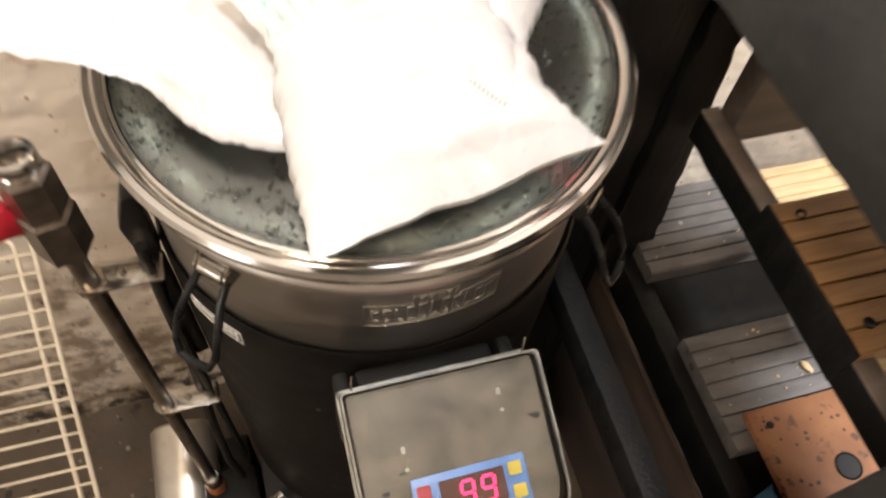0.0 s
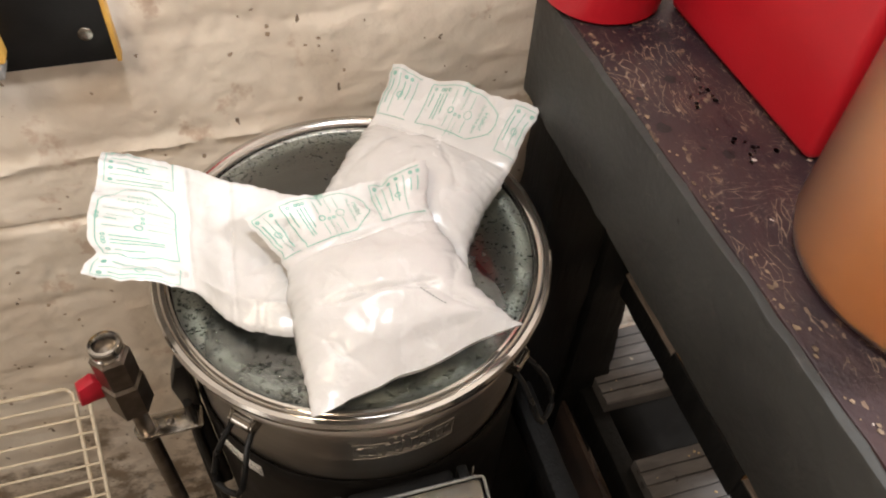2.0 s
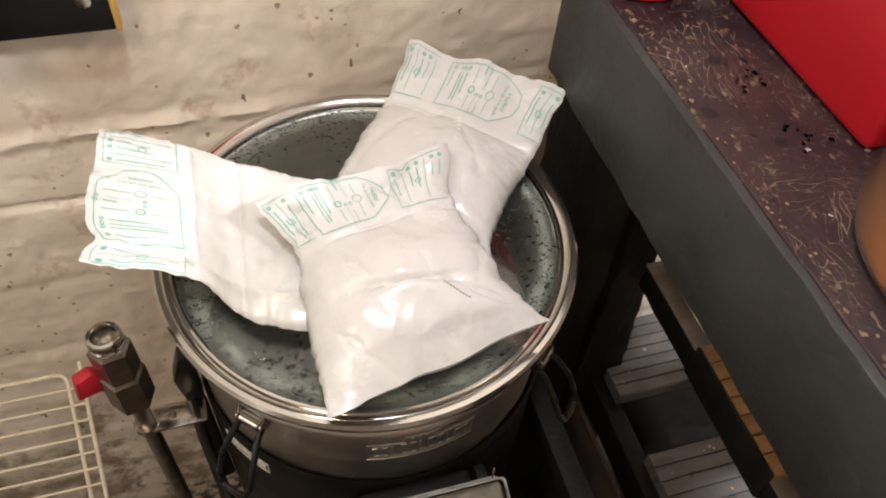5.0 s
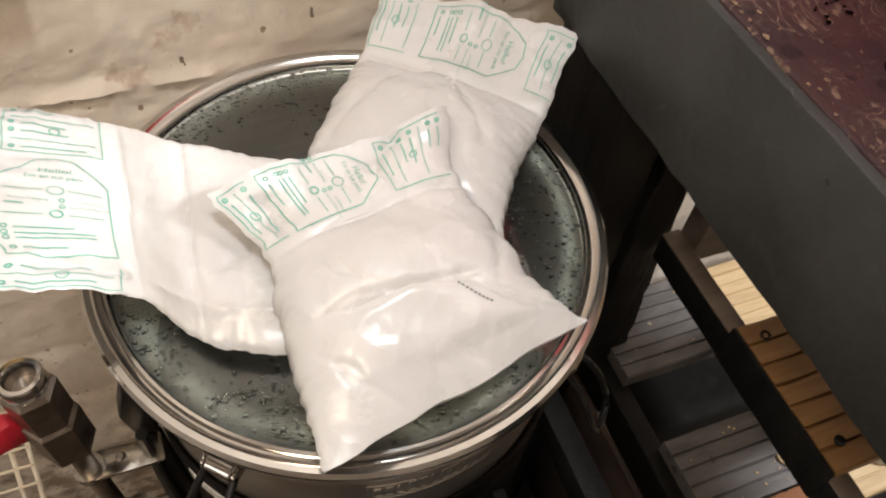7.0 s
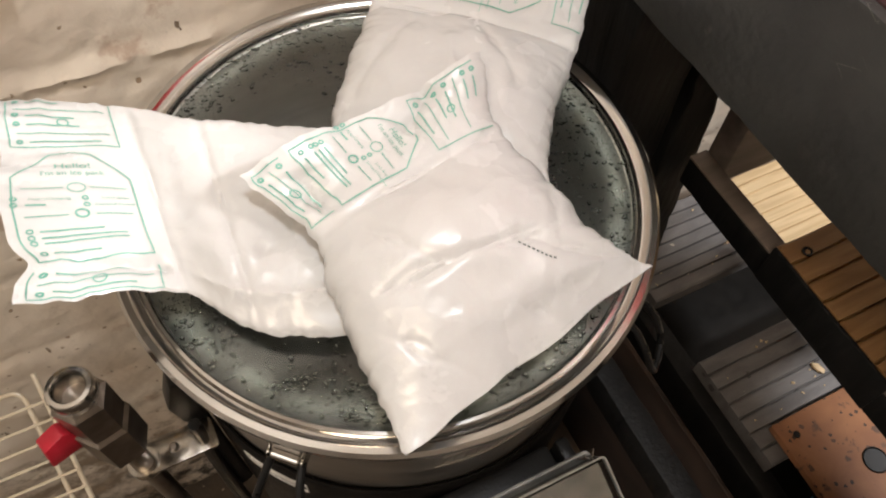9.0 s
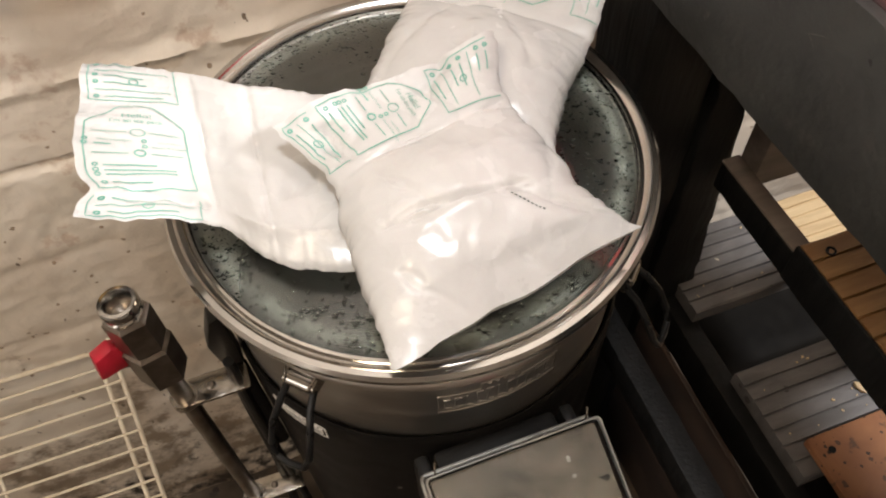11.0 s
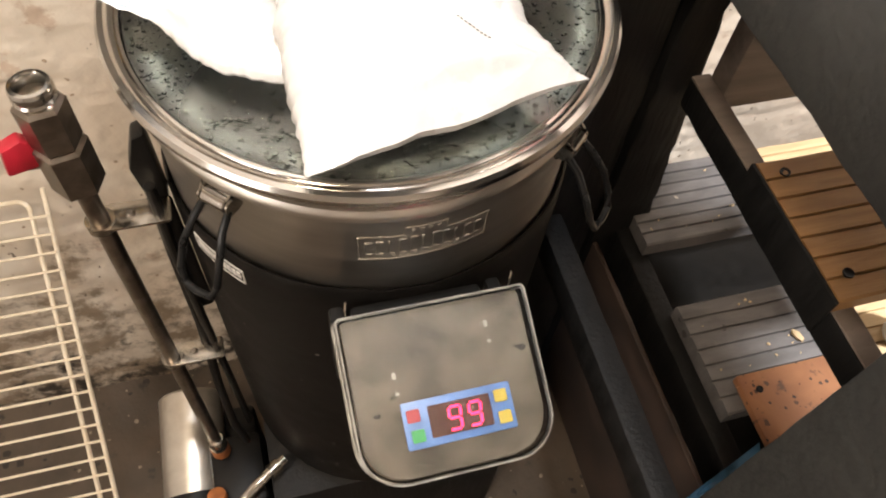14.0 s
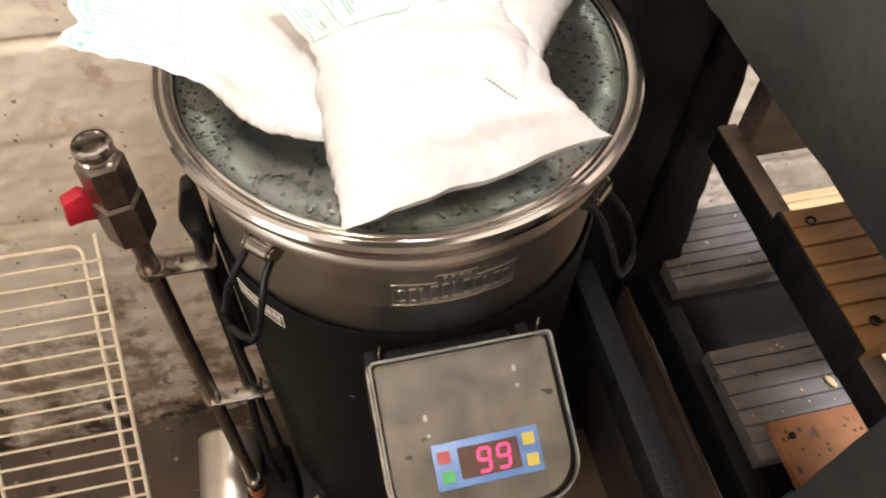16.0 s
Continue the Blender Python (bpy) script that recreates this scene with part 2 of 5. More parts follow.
_cr.elements[0].position, _cr.elements[0].color = 0.80, (0.0, 0.0, 0.0, 1)
_cr.elements[1].position, _cr.elements[1].color = 1.0, (0.02, 0.02, 0.02, 1)
for _p, _v in ((0.885, 0.07), (0.935, 0.34), (0.97, 0.12)):
    _cr.elements.new(_p).color = (_v, _v, _v, 1)
_nz.inputs["Scale"].default_value, _nz.inputs["Detail"].default_value = 38, 9
_mr = _nt.nodes.new("ShaderNodeMapRange")
_mr.inputs["From Min"].default_value, _mr.inputs["From Max"].default_value, _mr.inputs["To Min"].default_value, _mr.inputs["To Max"].default_value = 0.36, 0.66, 0.35, 1.2
_nt.links.new(_co.outputs["Object"], _nz.inputs["Vector"])
_nt.links.new(_nz.outputs["Fac"], _mr.inputs[0])
_nt.links.new(_mr.outputs[0], _mul.inputs[0])
_nt.links.new(_ramp.outputs[0], _mul.inputs[1])
_nt.links.new(_mul.outputs[0], _bs.inputs["Alpha"])
M_WORT = mat("dark_wort", (0.024, 0.025, 0.021), (0.013, 0.015, 0.012), 25, 0.5, bump=0.002, bump_scale=60)
M_BENCH = mat("dark_grey_paint", (0.042, 0.043, 0.041), (0.026, 0.0265, 0.026), 12, 0.50, spec=0.3, bump=0.0010, bump_scale=110, spot=(0.022, 0.022, 0.022), spot_scale=70,
              spot_at=0.68, spot2=(0.40, 0.33, 0.22), spot2_scale=120, spot2_at=0.765)
M_BLACKWOOD = mat("black_painted_timber", (0.013, 0.0125, 0.0125), (0.007, 0.007, 0.007), 22, 0.55, spec=0.25, bump=0.0011, bump_scale=50, stretch=(4, 4, 0.5), spot=(0.008, 0.008, 0.008),
                  spot_scale=40, spot_at=0.62)
M_TOP = mat("scuffed_brown_worktop", (0.042, 0.020, 0.020), (0.015, 0.010, 0.014), 11, 0.40, spec=0.3, bump=0.0006, bump_scale=150, spot=(0.13, 0.085, 0.058), spot_scale=48,
            spot_at=0.61, stretch=(1.6, 1, 1), spot2=(0.55, 0.48, 0.42), spot2_scale=95, spot2_at=0.715)
add_scratches(M_TOP, (0.20, 0.145, 0.105), 210, 0.030, 16.0, 0.505, (1, 0.13, 1))
add_scratches(M_TOP, (0.17, 0.12, 0.09), 250, 0.028, 20.0, 0.515, (0.15, 1.0, 1))
add_scratches(M_BENCH, (0.085, 0.080, 0.070), 60, 0.016, 18.0, 0.60, (1, 0.5, 1))
add_flecks(M_TOP, (0.45, 0.40, 0.36), 110, 0.22, 0.80)
add_flecks(M_TOP, (0.13, 0.09, 0.064), 210, 0.32, 0.64, (1, 0.5, 1))
add_flecks(M_TOP, (0.012, 0.008, 0.009), 60, 0.34, 0.70)
add_flecks(M_BENCH, (0.30, 0.25, 0.17), 34, 0.07, 0.84)
add_flecks(M_BENCH, (0.010, 0.010, 0.010), 30, 0.09, 0.72, (1, 1, 0.5))
add_flecks(M_BENCH, (0.042, 0.041, 0.039), 60, 0.30, 0.72)
M_CHIP = mat("chipped_bare_wood", (0.30, 0.215, 0.135), (0.12, 0.085, 0.055), 90, 0.7)
M_RED = mat("red_plastic", (0.52, 0.009, 0.021), (0.44, 0.008, 0.017), 10, 0.38, bump=0.0002, bump_scale=300)
M_LEVER = mat("red_vinyl", (0.45, 0.012, 0.028), None, 50, 0.4)
M_DECK = mat("grey_painted_board", (0.155, 0.145, 0.142), (0.095, 0.089, 0.086), 22, 0.6, bump=0.0006, bump_scale=90, stretch=(1, 3, 1), spot=(0.42, 0.37, 0.30), spot_scale=80,
             spot_at=0.70, spot2=(0.06, 0.055, 0.05), spot2_scale=150, spot2_at=0.66)
add_flecks(M_DECK, (0.42, 0.37, 0.30), 55, 0.20, 0.80)
add_flecks(M_DECK, (0.05, 0.045, 0.042), 50, 0.28, 0.70)
M_WOOD = mat("oiled_timber", (0.42, 0.235, 0.09), (0.28, 0.14, 0.05), 24, 0.55, bump=0.0005, bump_scale=90, stretch=(0.5, 5, 1), spot=(0.07, 0.045, 0.03), spot_scale=40, spot_at=0.68)
M_PALE = mat("pale_timber", (0.66, 0.50, 0.29), (0.52, 0.37, 0.20), 24, 0.55, bump=0.0004, bump_scale=90, stretch=(0.5, 6, 1), spot=(0.35, 0.22, 0.10), spot_scale=40, spot_at=0.70)
M_BARE = mat("bare_grey_brown_timber", (0.26, 0.21, 0.175), (0.17, 0.135, 0.11), 22, 0.65, bump=0.0008, bump_scale=80, stretch=(0.6, 3, 3), spot=(0.08, 0.06, 0.05), spot_scale=30, spot_at=0.68)
M_PLY = mat("stained_plywood", (0.34, 0.15, 0.065), (0.22, 0.09, 0.04), 20, 0.6, bump=0.0004, bump_scale=160, spot=(0.12, 0.06, 0.035), spot_scale=55, spot_at=0.61,
            spot2=(0.03, 0.02, 0.015), spot2_scale=95, spot2_at=0.70)
add_flecks(M_PLY, (0.10, 0.05, 0.03), 75, 0.36, 0.45)
add_flecks(M_PLY, (0.05, 0.028, 0.02), 150, 0.34, 0.55)
add_flecks(M_PLY, (0.58, 0.36, 0.20), 40, 0.30, 0.70)
M_HARD = mat("brown_hardboard", (0.060, 0.036, 0.026), (0.026, 0.017, 0.013), 15, 0.7)
M_RACK = mat("cream_coated_wire", (0.72, 0.64, 0.50), (0.62, 0.52, 0.38), 60, 0.38, spot=(0.30, 0.16, 0.07), spot_scale=90, spot_at=0.72)
M_PUMP = mat("brushed_aluminium", (0.66, 0.62, 0.55), (0.52, 0.48, 0.42), 30, 0.35, 0.8)
M_COPPER = mat("orange_silicone", (0.46, 0.16, 0.05), (0.30, 0.10, 0.03), 60, 0.5)
M_PANEL = mat("grey_controller_case", (0.125, 0.110, 0.090), (0.050, 0.044, 0.036), 30, 0.55, spec=0.25, spot=(0.018, 0.016, 0.014), spot_scale=42, spot_at=0.66, spot2=(0.085, 0.079, 0.069), spot2_scale=60, spot2_at=0.64)
add_flecks(M_PANEL, (0.020, 0.018, 0.016), 55, 0.32, 0.74)
M_CASE = mat("silver_controller_base", (0.30, 0.29, 0.27), None, 40, 0.35, 0.3)
M_LIP = mat("pale_clear_edge", (0.27, 0.255, 0.225), (0.09, 0.084, 0.075), 60, 0.35)
M_BLUE = mat("blue_display_frame", (0.09, 0.18, 0.42), None, 60, 0.4)
M_DARKRED = mat("dark_display_window", (0.085, 0.045, 0.04), None, 60, 0.15)
M_BTN_RED = mat("red_button", (0.36, 0.05, 0.06), None, 60, 0.4)
M_BTN_GREEN = mat("green_button", (0.05, 0.30, 0.10), None, 60, 0.4)
M_BTN_YELLOW = mat("yellow_button", (0.42, 0.33, 0.05), None, 60, 0.4)
M_WHITE = mat("white_plastic", (0.75, 0.74, 0.72), None, 30, 0.4)
M_BLUEPL = mat("blue_plastic_sheet", (0.10, 0.25, 0.40), None, 30, 0.25)
M_YELLOW = mat("yellow_edge", (0.62, 0.37, 0.08), (0.50, 0.28, 0.06), 40, 0.5)
M_LIQ = mat("cloudy_amber_liquid", (0.46, 0.19, 0.065), (0.39, 0.15, 0.05), 8, 0.22)
M_JUG = clear("frosted_plastic", (0.95, 0.90, 0.85), 1.3, 0.35)
M_LED = bpy.data.materials.new("red_led")
_nt, _bs = links(M_LED)
_bs.inputs["Base Color"].default_value = (0.6, 0.02, 0.06, 1)
_bs.inputs["Emission Color"].default_value = (1.0, 0.012, 0.11, 1)
_bs.inputs["Emission Strength"].default_value = 2.6


# ---- mesh helpers ----
def part(name, bm, material, parent=None, label="", smooth=True):
    me = bpy.data.meshes.new(name)
    bm.normal_update()
    bm.to_mesh(me)
    bm.free()
    me.materials.append(material)
    if smooth:
        for p in me.polygons:
            p.use_smooth = True
        me.set_sharp_from_angle(angle=radians(35))
    ob = new(name, me)
    ob.parent = parent
    if label:
        ob["label"] = label
    return ob


def thing(name, label, category, group="", kind="", at=(0, 0, 0)):
    ob = new(name)
    ob.location = at
    ob.empty_display_size = 0.02
    return tagged(ob, label, category, group, kind)


def box(x0, x1, y0, y1, z0, z1, bevel=0.002, bm=None, seg=2):
    own = bm is None
    b = bmesh.new()
    bmesh.ops.create_cube(b, size=1, matrix=Matrix.Translation(((x0 + x1) / 2, (y0 + y1) / 2, (z0 + z1) / 2)) @ Matrix.Diagonal((x1 - x0, y1 - y0, z1 - z0, 1)))
    if bevel:
        bmesh.ops.bevel(b, geom=b.edges[:], offset=bevel, segments=seg, affect="EDGES", profile=0.5)
    if own:
        return b
    return join(bm, b)


def join(bm, other):
    me = bpy.data.meshes.new("tmp")
    other.to_mesh(me)
    other.free()
    bm.from_mesh(me)
    bpy.data.meshes.remove(me)
    return bm


def lathe(profile, segs=96, closed=False, m=None):
    """Turned shape: profile of (radius, height) pairs."""
    bm = bmesh.new()
    rings = []
    for r, z in profile:
        if r < 1e-6:
            rings.append([bm.verts.new((0, 0, z))])
        else:
            rings.append([bm.verts.new((r * math.cos(2 * math.pi * k / segs), r * math.sin(2 * math.pi * k / segs), z)) for k in range(segs)])
    pairs = list(zip(rings, rings[1:]))
    if closed:
        pairs.append((rings[-1], rings[0]))
    for a, b in pairs:
        for k in range(segs):
            j = (k + 1) % segs
            q = [a[k % len(a)], a[j % len(a)], b[j % len(b)], b[k % len(b)]]
            q = list(dict.fromkeys(q))
            if len(q) > 2:
                bm.faces.new(q)
    bmesh.ops.recalc_face_normals(bm, faces=bm.faces[:])
    if m:
        bmesh.ops.transform(bm, matrix=m, verts=bm.verts[:])
    return bm


def tube(points, r, segs=10, closed=False, bm=None):
    """A round bar along points."""
    b = bm or bmesh.new()
    pts = [Vector(p) for p in points]
    n = len(pts)
    rings, up = [], Vector((0.13, 0.21, 0.97))
    for i, p in enumerate(pts):
        a = pts[(i - 1) % n] if closed or i else pts[0]
        c = pts[(i + 1) % n] if closed or i < n - 1 else pts[-1]
        d = (c - a).normalized()
        s = d.cross(up)
        if s.length < 0.05:
            s = d.cross(Vector((1, 0, 0)))
        s.normalize()
        w = d.cross(s)
        rings.append([b.verts.new(p + r * (math.cos(2 * math.pi * k / segs) * s + math.sin(2 * math.pi * k / segs) * w)) for k in range(segs)])
    for i in range(n if closed else n - 1):
        a, c = rings[i], rings[(i + 1) % n]
        for k in range(segs):
            b.faces.new((a[k], a[(k + 1) % segs], c[(k + 1) % segs], c[k]))
    if not closed:
        b.faces.new(rings[0][::-1])
        b.faces.new(rings[-1])
    bmesh.ops.recalc_face_normals(b, faces=b.faces[:])
    return b


def arc(center, u, v, r, a0, a1, n=8):
    c, u, v = Vector(center), Vector(u), Vector(v)
    return [c + r * (math.cos(radians(a0 + (a1 - a0) * k / n)) * u + math.sin(radians(a0 + (a1 - a0) * k / n)) * v) for k in range(n + 1)]


def prism(outline, height, m=None, bevel=0.0):
    """A plate with the outline (x, y), extruded up by height."""
    bm = bmesh.new()
    lo = [bm.verts.new((x, y, 0)) for x, y in outline]
    hi = [bm.verts.new((x, y, height)) for x, y in outline]
    n = len(lo)
    bm.faces.new(lo[::-1])
    bm.faces.new(hi)
    for k in range(n):
        bm.faces.new((lo[k], lo[(k + 1) % n], hi[(k + 1) % n], hi[k]))
    if bevel:
        bmesh.ops.bevel(bm, geom=bm.edges[:], offset=bevel, segments=2, affect="EDGES", profile=0.5)
    if m:
        bmesh.ops.transform(bm, matrix=m, verts=bm.verts[:])
    return bm


def round_rect(x0, x1, y0, y1, r, n=6, radii=None):
    out = []
    rs = radii or (r, r, r, r)
    for (cx, cy, a), q in zip(((x1, y1, 0), (x0, y1, 90), (x0, y0, 180), (x1, y0, 270)), rs):
        sx, sy = (-1 if cx == x1 else 1), (-1 if cy == y1 else 1)
        for k in range(n + 1):
            t = radians(a + 90 * k / n)
            out.append((cx + sx * q + q * math.cos(t), cy + sy * q + q * math.sin(t)))
    return out


FLOOR = -0.32
WALL_Y = 0.178

# ---- setting ----
bm = box(-1.7, 2.3, -2.3, WALL_Y + 0.1, FLOOR - 0.1, FLOOR, 0)
bmesh.ops.subdivide_edges(bm, edges=bm.edges[:], cuts=20, use_grid_fill=True)
tagged(part("floor", bm, M_FLOOR), "dirty brown concrete floor", "floor", kind="structure")


def stone_wall():
    """Rough painted masonry: lumpy blocks with shallow, half-filled joints."""
    bm = bmesh.new()
    x0, x1, z0, z1, st = -0.75, 0.95, -0.33, 0.85, 0.0048
    nx, nz = int((x1 - x0) / st), int((z1 - z0) / st)
    courses = (-0.22, -0.11, 0.0, 0.10, 0.205, 0.318, 0.43, 0.525, 0.63, 0.735, 0.85)
    grid = []
    for j in range(nz + 1):
        row = []
        z = z0 + (z1 - z0) * j / nz
        for i in range(nx + 1):
            x = x0 + (x1 - x0) * i / nx
            zz = z + 0.010 * noise.noise((x * 5, z * 5, 3))
            k = sum(c < zz for c in courses)
            d = min(abs(zz - c) for c in courses)
            off = (0.117 if k % 2 else 0.0) + 0.05 * math.sin(k * 7.1)
            e = abs(((x + off + 0.012 * noise.noise((x * 7, z * 7, 9))) % 0.235) - 0.1175)
            g = 0.0026 * math.exp(-(d / 0.007) ** 2) * (0.45 + 0.55 * noise.noise((x * 6, z * 2, 1.5))) + 0.0025 * math.exp(-((0.1175 - e) / 0.007) ** 2) * (0.4 + 0.6 * noise.noise((x * 3, z * 6, 4)))
            h = 0.0045 * noise.noise((x * 8, z * 8, 0)) + 0.0020 * noise.noise((x * 26, z * 26, 5)) + 0.0011 * noise.noise((x * 80, z * 80, 8))
            rough = noise.noise((x * 5, z * 9, 11))
            if rough > 0.15:
                h -= 0.010 * (rough - 0.15) * abs(noise.noise((x * 60, z * 60, 2)))
            if x < -0.05:
                zc = 0.510 + 0.010 * noise.noise((x * 9, 0.3, 7))
                h += 0.006 * math.exp(-((z - zc) / 0.005) ** 2) * (0.55 + noise.noise((x * 22, z * 22, 6))) - 0.003 * math.exp(-((z - zc + 0.012) / 0.006) ** 2) * abs(noise.noise((x * 70, z * 70, 1)))
            if x < -0.225:
                h -= 0.007 * math.exp(-((zz - 0.432) / 0.0035) ** 2)
            h += 0.0012 * noise.noise((k * 3.7, math.floor((x + off) / 0.235) * 1.9, 0.5))
            row.append(bm.verts.new((x, WALL_Y + 0.004 + g - h, z)))
        grid.append(row)
    back = [[bm.verts.new((x, WALL_Y + 0.1, z)) for x in (x0, x1)] for z in (z0, z1)]
    for a, b in zip(grid, grid[1:]):
        for i in range(nx):
            bm.faces.new((a[i], a[i + 1], b[i + 1], b[i]))
    bm.faces.new((back[0][1], back[0][0], back[1][0], back[1][1]))
    return bm


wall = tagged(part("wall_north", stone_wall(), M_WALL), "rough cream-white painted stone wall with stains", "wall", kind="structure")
for n, (a, b, c, d, e, f) in enumerate(((-1.7, -0.751, WALL_Y, WALL_Y + 0.1, FLOOR, 1.9), (0.951, 2.3, WALL_Y, WALL_Y + 0.1, FLOOR, 1.9), (-0.75, 0.95, WALL_Y, WALL_Y + 0.1, 0.851, 1.9))):
    tagged(part("wall_north", box(a, b, c, d, e, f, 0), M_ROOM), "cream painted wall", "wall", kind="structure")
# unseen walls and ceiling, added to close the room and bounce light
for nm, dims in (("wall_south", (-1.7, 2.3, -2.4, -2.3, FLOOR, 1.9)), ("wall_west", (-1.8, -1.7, -2.3, 0.27, FLOOR, 1.9)), ("wall_east", (2.3, 2.4, -2.3, 0.27, FLOOR, 1.9))):
    tagged(part(nm, box(*dims, 0), M_ROOM), "unseen cream wall added to close the room", "wall", kind="structure")
tagged(part("ceiling", box(-1.7, 2.3, -2.3, 0.27, 1.9, 2.0, 0), M_ROOM), "unseen cream ceiling added to close the room", "ceiling", kind="structure")

# ---- workbench ----
bench = thing("workbench", "dark grey painted timber workbench with scuffed brown top", "workbench", at=(0.35, -0.3, FLOOR))


def under(name, bm, material, parent, label="", smooth=True):
    """A part given in room coordinates, hung under a thing that stands elsewhere."""
    ob = part(name, bm, material, parent, label, smooth)
    off = Vector(parent.location)
    p = parent.parent
    while p:
        off += Vector(p.location)
        p = p.parent
    ob.data.transform(Matrix.Translation(-off))
    return ob


def worn_slab(x0, x1, y0, y1, z0, z1, amp=0.0012, cuts=40, seed=0.0, bevel=0.002):
    """A timber with uneven, chipped edges."""
    bm = bmesh.new()
    lx, ly, lz = x1 - x0, y1 - y0, z1 - z0
    bm = box(x0, x1, y0, y1, z0, z1, bevel)
    ax = max(range(3), key=lambda i: (lx, ly, lz)[i])
    lo, hi = ((x0, x1), (y0, y1), (z0, z1))[ax]
    no = Vector([1 if i == ax else 0 for i in range(3)])
    for k in range(1, cuts):
        co = [0, 0, 0]
        co[ax] = lo + (hi - lo) * k / cuts
        bmesh.ops.bisect_plane(bm, geom=bm.verts[:] + bm.edges[:] + bm.faces[:], plane_co=co, plane_no=no)
    for v in bm.verts:
        p = v.co * 55 + Vector((seed, seed * 2, 0))
        d = Vector((noise.noise(p), noise.noise(p + Vector((9, 0, 0))), noise.noise(p + Vector((0, 9, 0))))) * amp
        d[ax] = 0
        v.co += d
    return bm


under("tabletop", worn_slab(0.184, 0.655, -0.95, 0.10, 0.664, 0.690, 0.0008, 60), M_TOP, bench, "scuffed dark brown worktop with chipped edge")


def worn_patches():
    """Flakes of bare wood and paint along the worktop's edge, a few white splashes inside."""
    rnd = random.Random(21)
    bm = bmesh.new()
    spots = [(0.1865 + abs(rnd.gauss(0, 0.005)), rnd.uniform(-0.42, 0.06), rnd.uniform(0.0005, 0.0022)) for k in range(70)]
    for x, y, r in spots:
        n = 11
        ring = []
        for k in range(n):
            t = 2 * math.pi * k / n
            q = r * (0.55 + 0.9 * abs(noise.noise((x * 300 + math.cos(t) * 1.3, y * 300 + math.sin(t) * 1.3, 2))))
            ring.append(bm.verts.new((max(0.1850, x + q * math.cos(t)), y + 1.3 * q * math.sin(t), 0.69045 + 0.0003 * rnd.random())))
        bm.faces.new(ring)
    bmesh.ops.solidify(bm, geom=bm.faces[:], thickness=0.0006)
    return bm


def splashes():
    rnd = random.Random(8)
    bm = bmesh.new()
    for cx, cy, n0, sp in ((0.240, -0.062, 12, 0.007), (0.238, -0.118, 9, 0.006), (0.225, 0.03, 3, 0.006)):
        for j in range(n0):
            x, y, r = rnd.gauss(cx, sp), rnd.gauss(cy, sp), rnd.uniform(0.0005, 0.0019)
            n = 9
            bm.faces.new([bm.verts.new((x + r * (0.6 + 0.8 * rnd.random()) * math.cos(2 * math.pi * k / n), y + r * (0.6 + 0.8 * rnd.random()) * math.sin(2 * math.pi * k / n), 0.6909)) for k in range(n)])
    bmesh.ops.solidify(bm, geom=bm.faces[:], thickness=0.0006)
    return bm


tagged(under("worn_patches", worn_patches(), M_CHIP, bench, "bare wood flakes along the worn edge", smooth=False), kind="stuff")
tagged(under("paint_splashes", splashes(), M_WHITE, bench, "white paint splashes", smooth=False), kind="stuff")
under("apron", worn_slab(0.178, 0.216, -0.95, 0.10, 0.586, 0.6885, 0.0014, 70, 2.0, 0.003), M_BENCH, bench)
under("leg", worn_slab(0.190, 0.2595, 0.024, 0.098, FLOOR, 0.663, 0.0022, 60, 5.0, 0.004), M_BLACKWOOD, bench)
splay = worn_slab(0.2635, 0.300, 0.018, 0.096, FLOOR, 0.663, 0.0034, 60, 5.5, 0.004)
for v in splay.verts:
    if v.co.x > 0.28:
        v.co.x += max(0.0, 0.46 - v.co.z) * 0.085
under("leg_packer", splay, M_BLACKWOOD, bench)
under("leg", worn_slab(0.1785, 0.222, -0.410, -0.309, FLOOR, 0.585, 0.0010, 40, 6.0, 0.003), M_BENCH, bench)
under("leg", worn_slab(0.44, 0.51, -0.90, -0.82, FLOOR, 0.663, 0.002, 20, 8.0), M_BLACKWOOD, bench)
under("lower_rail", worn_slab(0.184, 0.210, -0.92, 0.018, 0.155, 0.200, 0.0010, 50, 9.0, 0.003), M_BLACKWOOD, bench)
under("side_rail", worn_slab(0.2905, 0.3085, -0.92, 0.014, 0.352, 0.3842, 0.0010, 50, 10.0, 0.003), M_BLACKWOOD, bench)
under("rail_cap", worn_slab(0.2910, 0.3090, -0.92, 0.014, 0.3845, 0.3872, 0.0004, 30, 15.0, 0.001), M_BARE, bench, "bare grey-brown batten top")
under("cross_rail", worn_slab(0.310, 0.60, -0.012, 0.014, 0.366, 0.470, 0.0012, 30, 16.0, 0.003), M_BARE, bench, "bare grey-brown cross rail")
under("shelf_rail", worn_slab(0.288, 0.312, -0.92, 0.09, 0.085, 0.143, 0.0010, 50, 11.0, 0.003), M_BLACKWOOD, bench)
under("shelf_rail", worn_slab(0.76, 0.785, -0.92, 0.09, 0.085, 0.130, 0.0010, 30, 12.0, 0.003), M_BENCH, bench)
# black sheet added as shade behind the gaps between deck boards
under("gap_darkener", box(0.313, 0.60, -0.55, 0.10, 0.060, 0.066, 0.001), M_BLACK, bench, "black sheet added to darken the gaps between deck boards")
under("back_panel", box(0.262, 0.268, -0.55, 0.015, -0.20, 0.13, 0.001), M_HARD, bench, "brown hardboard panel")


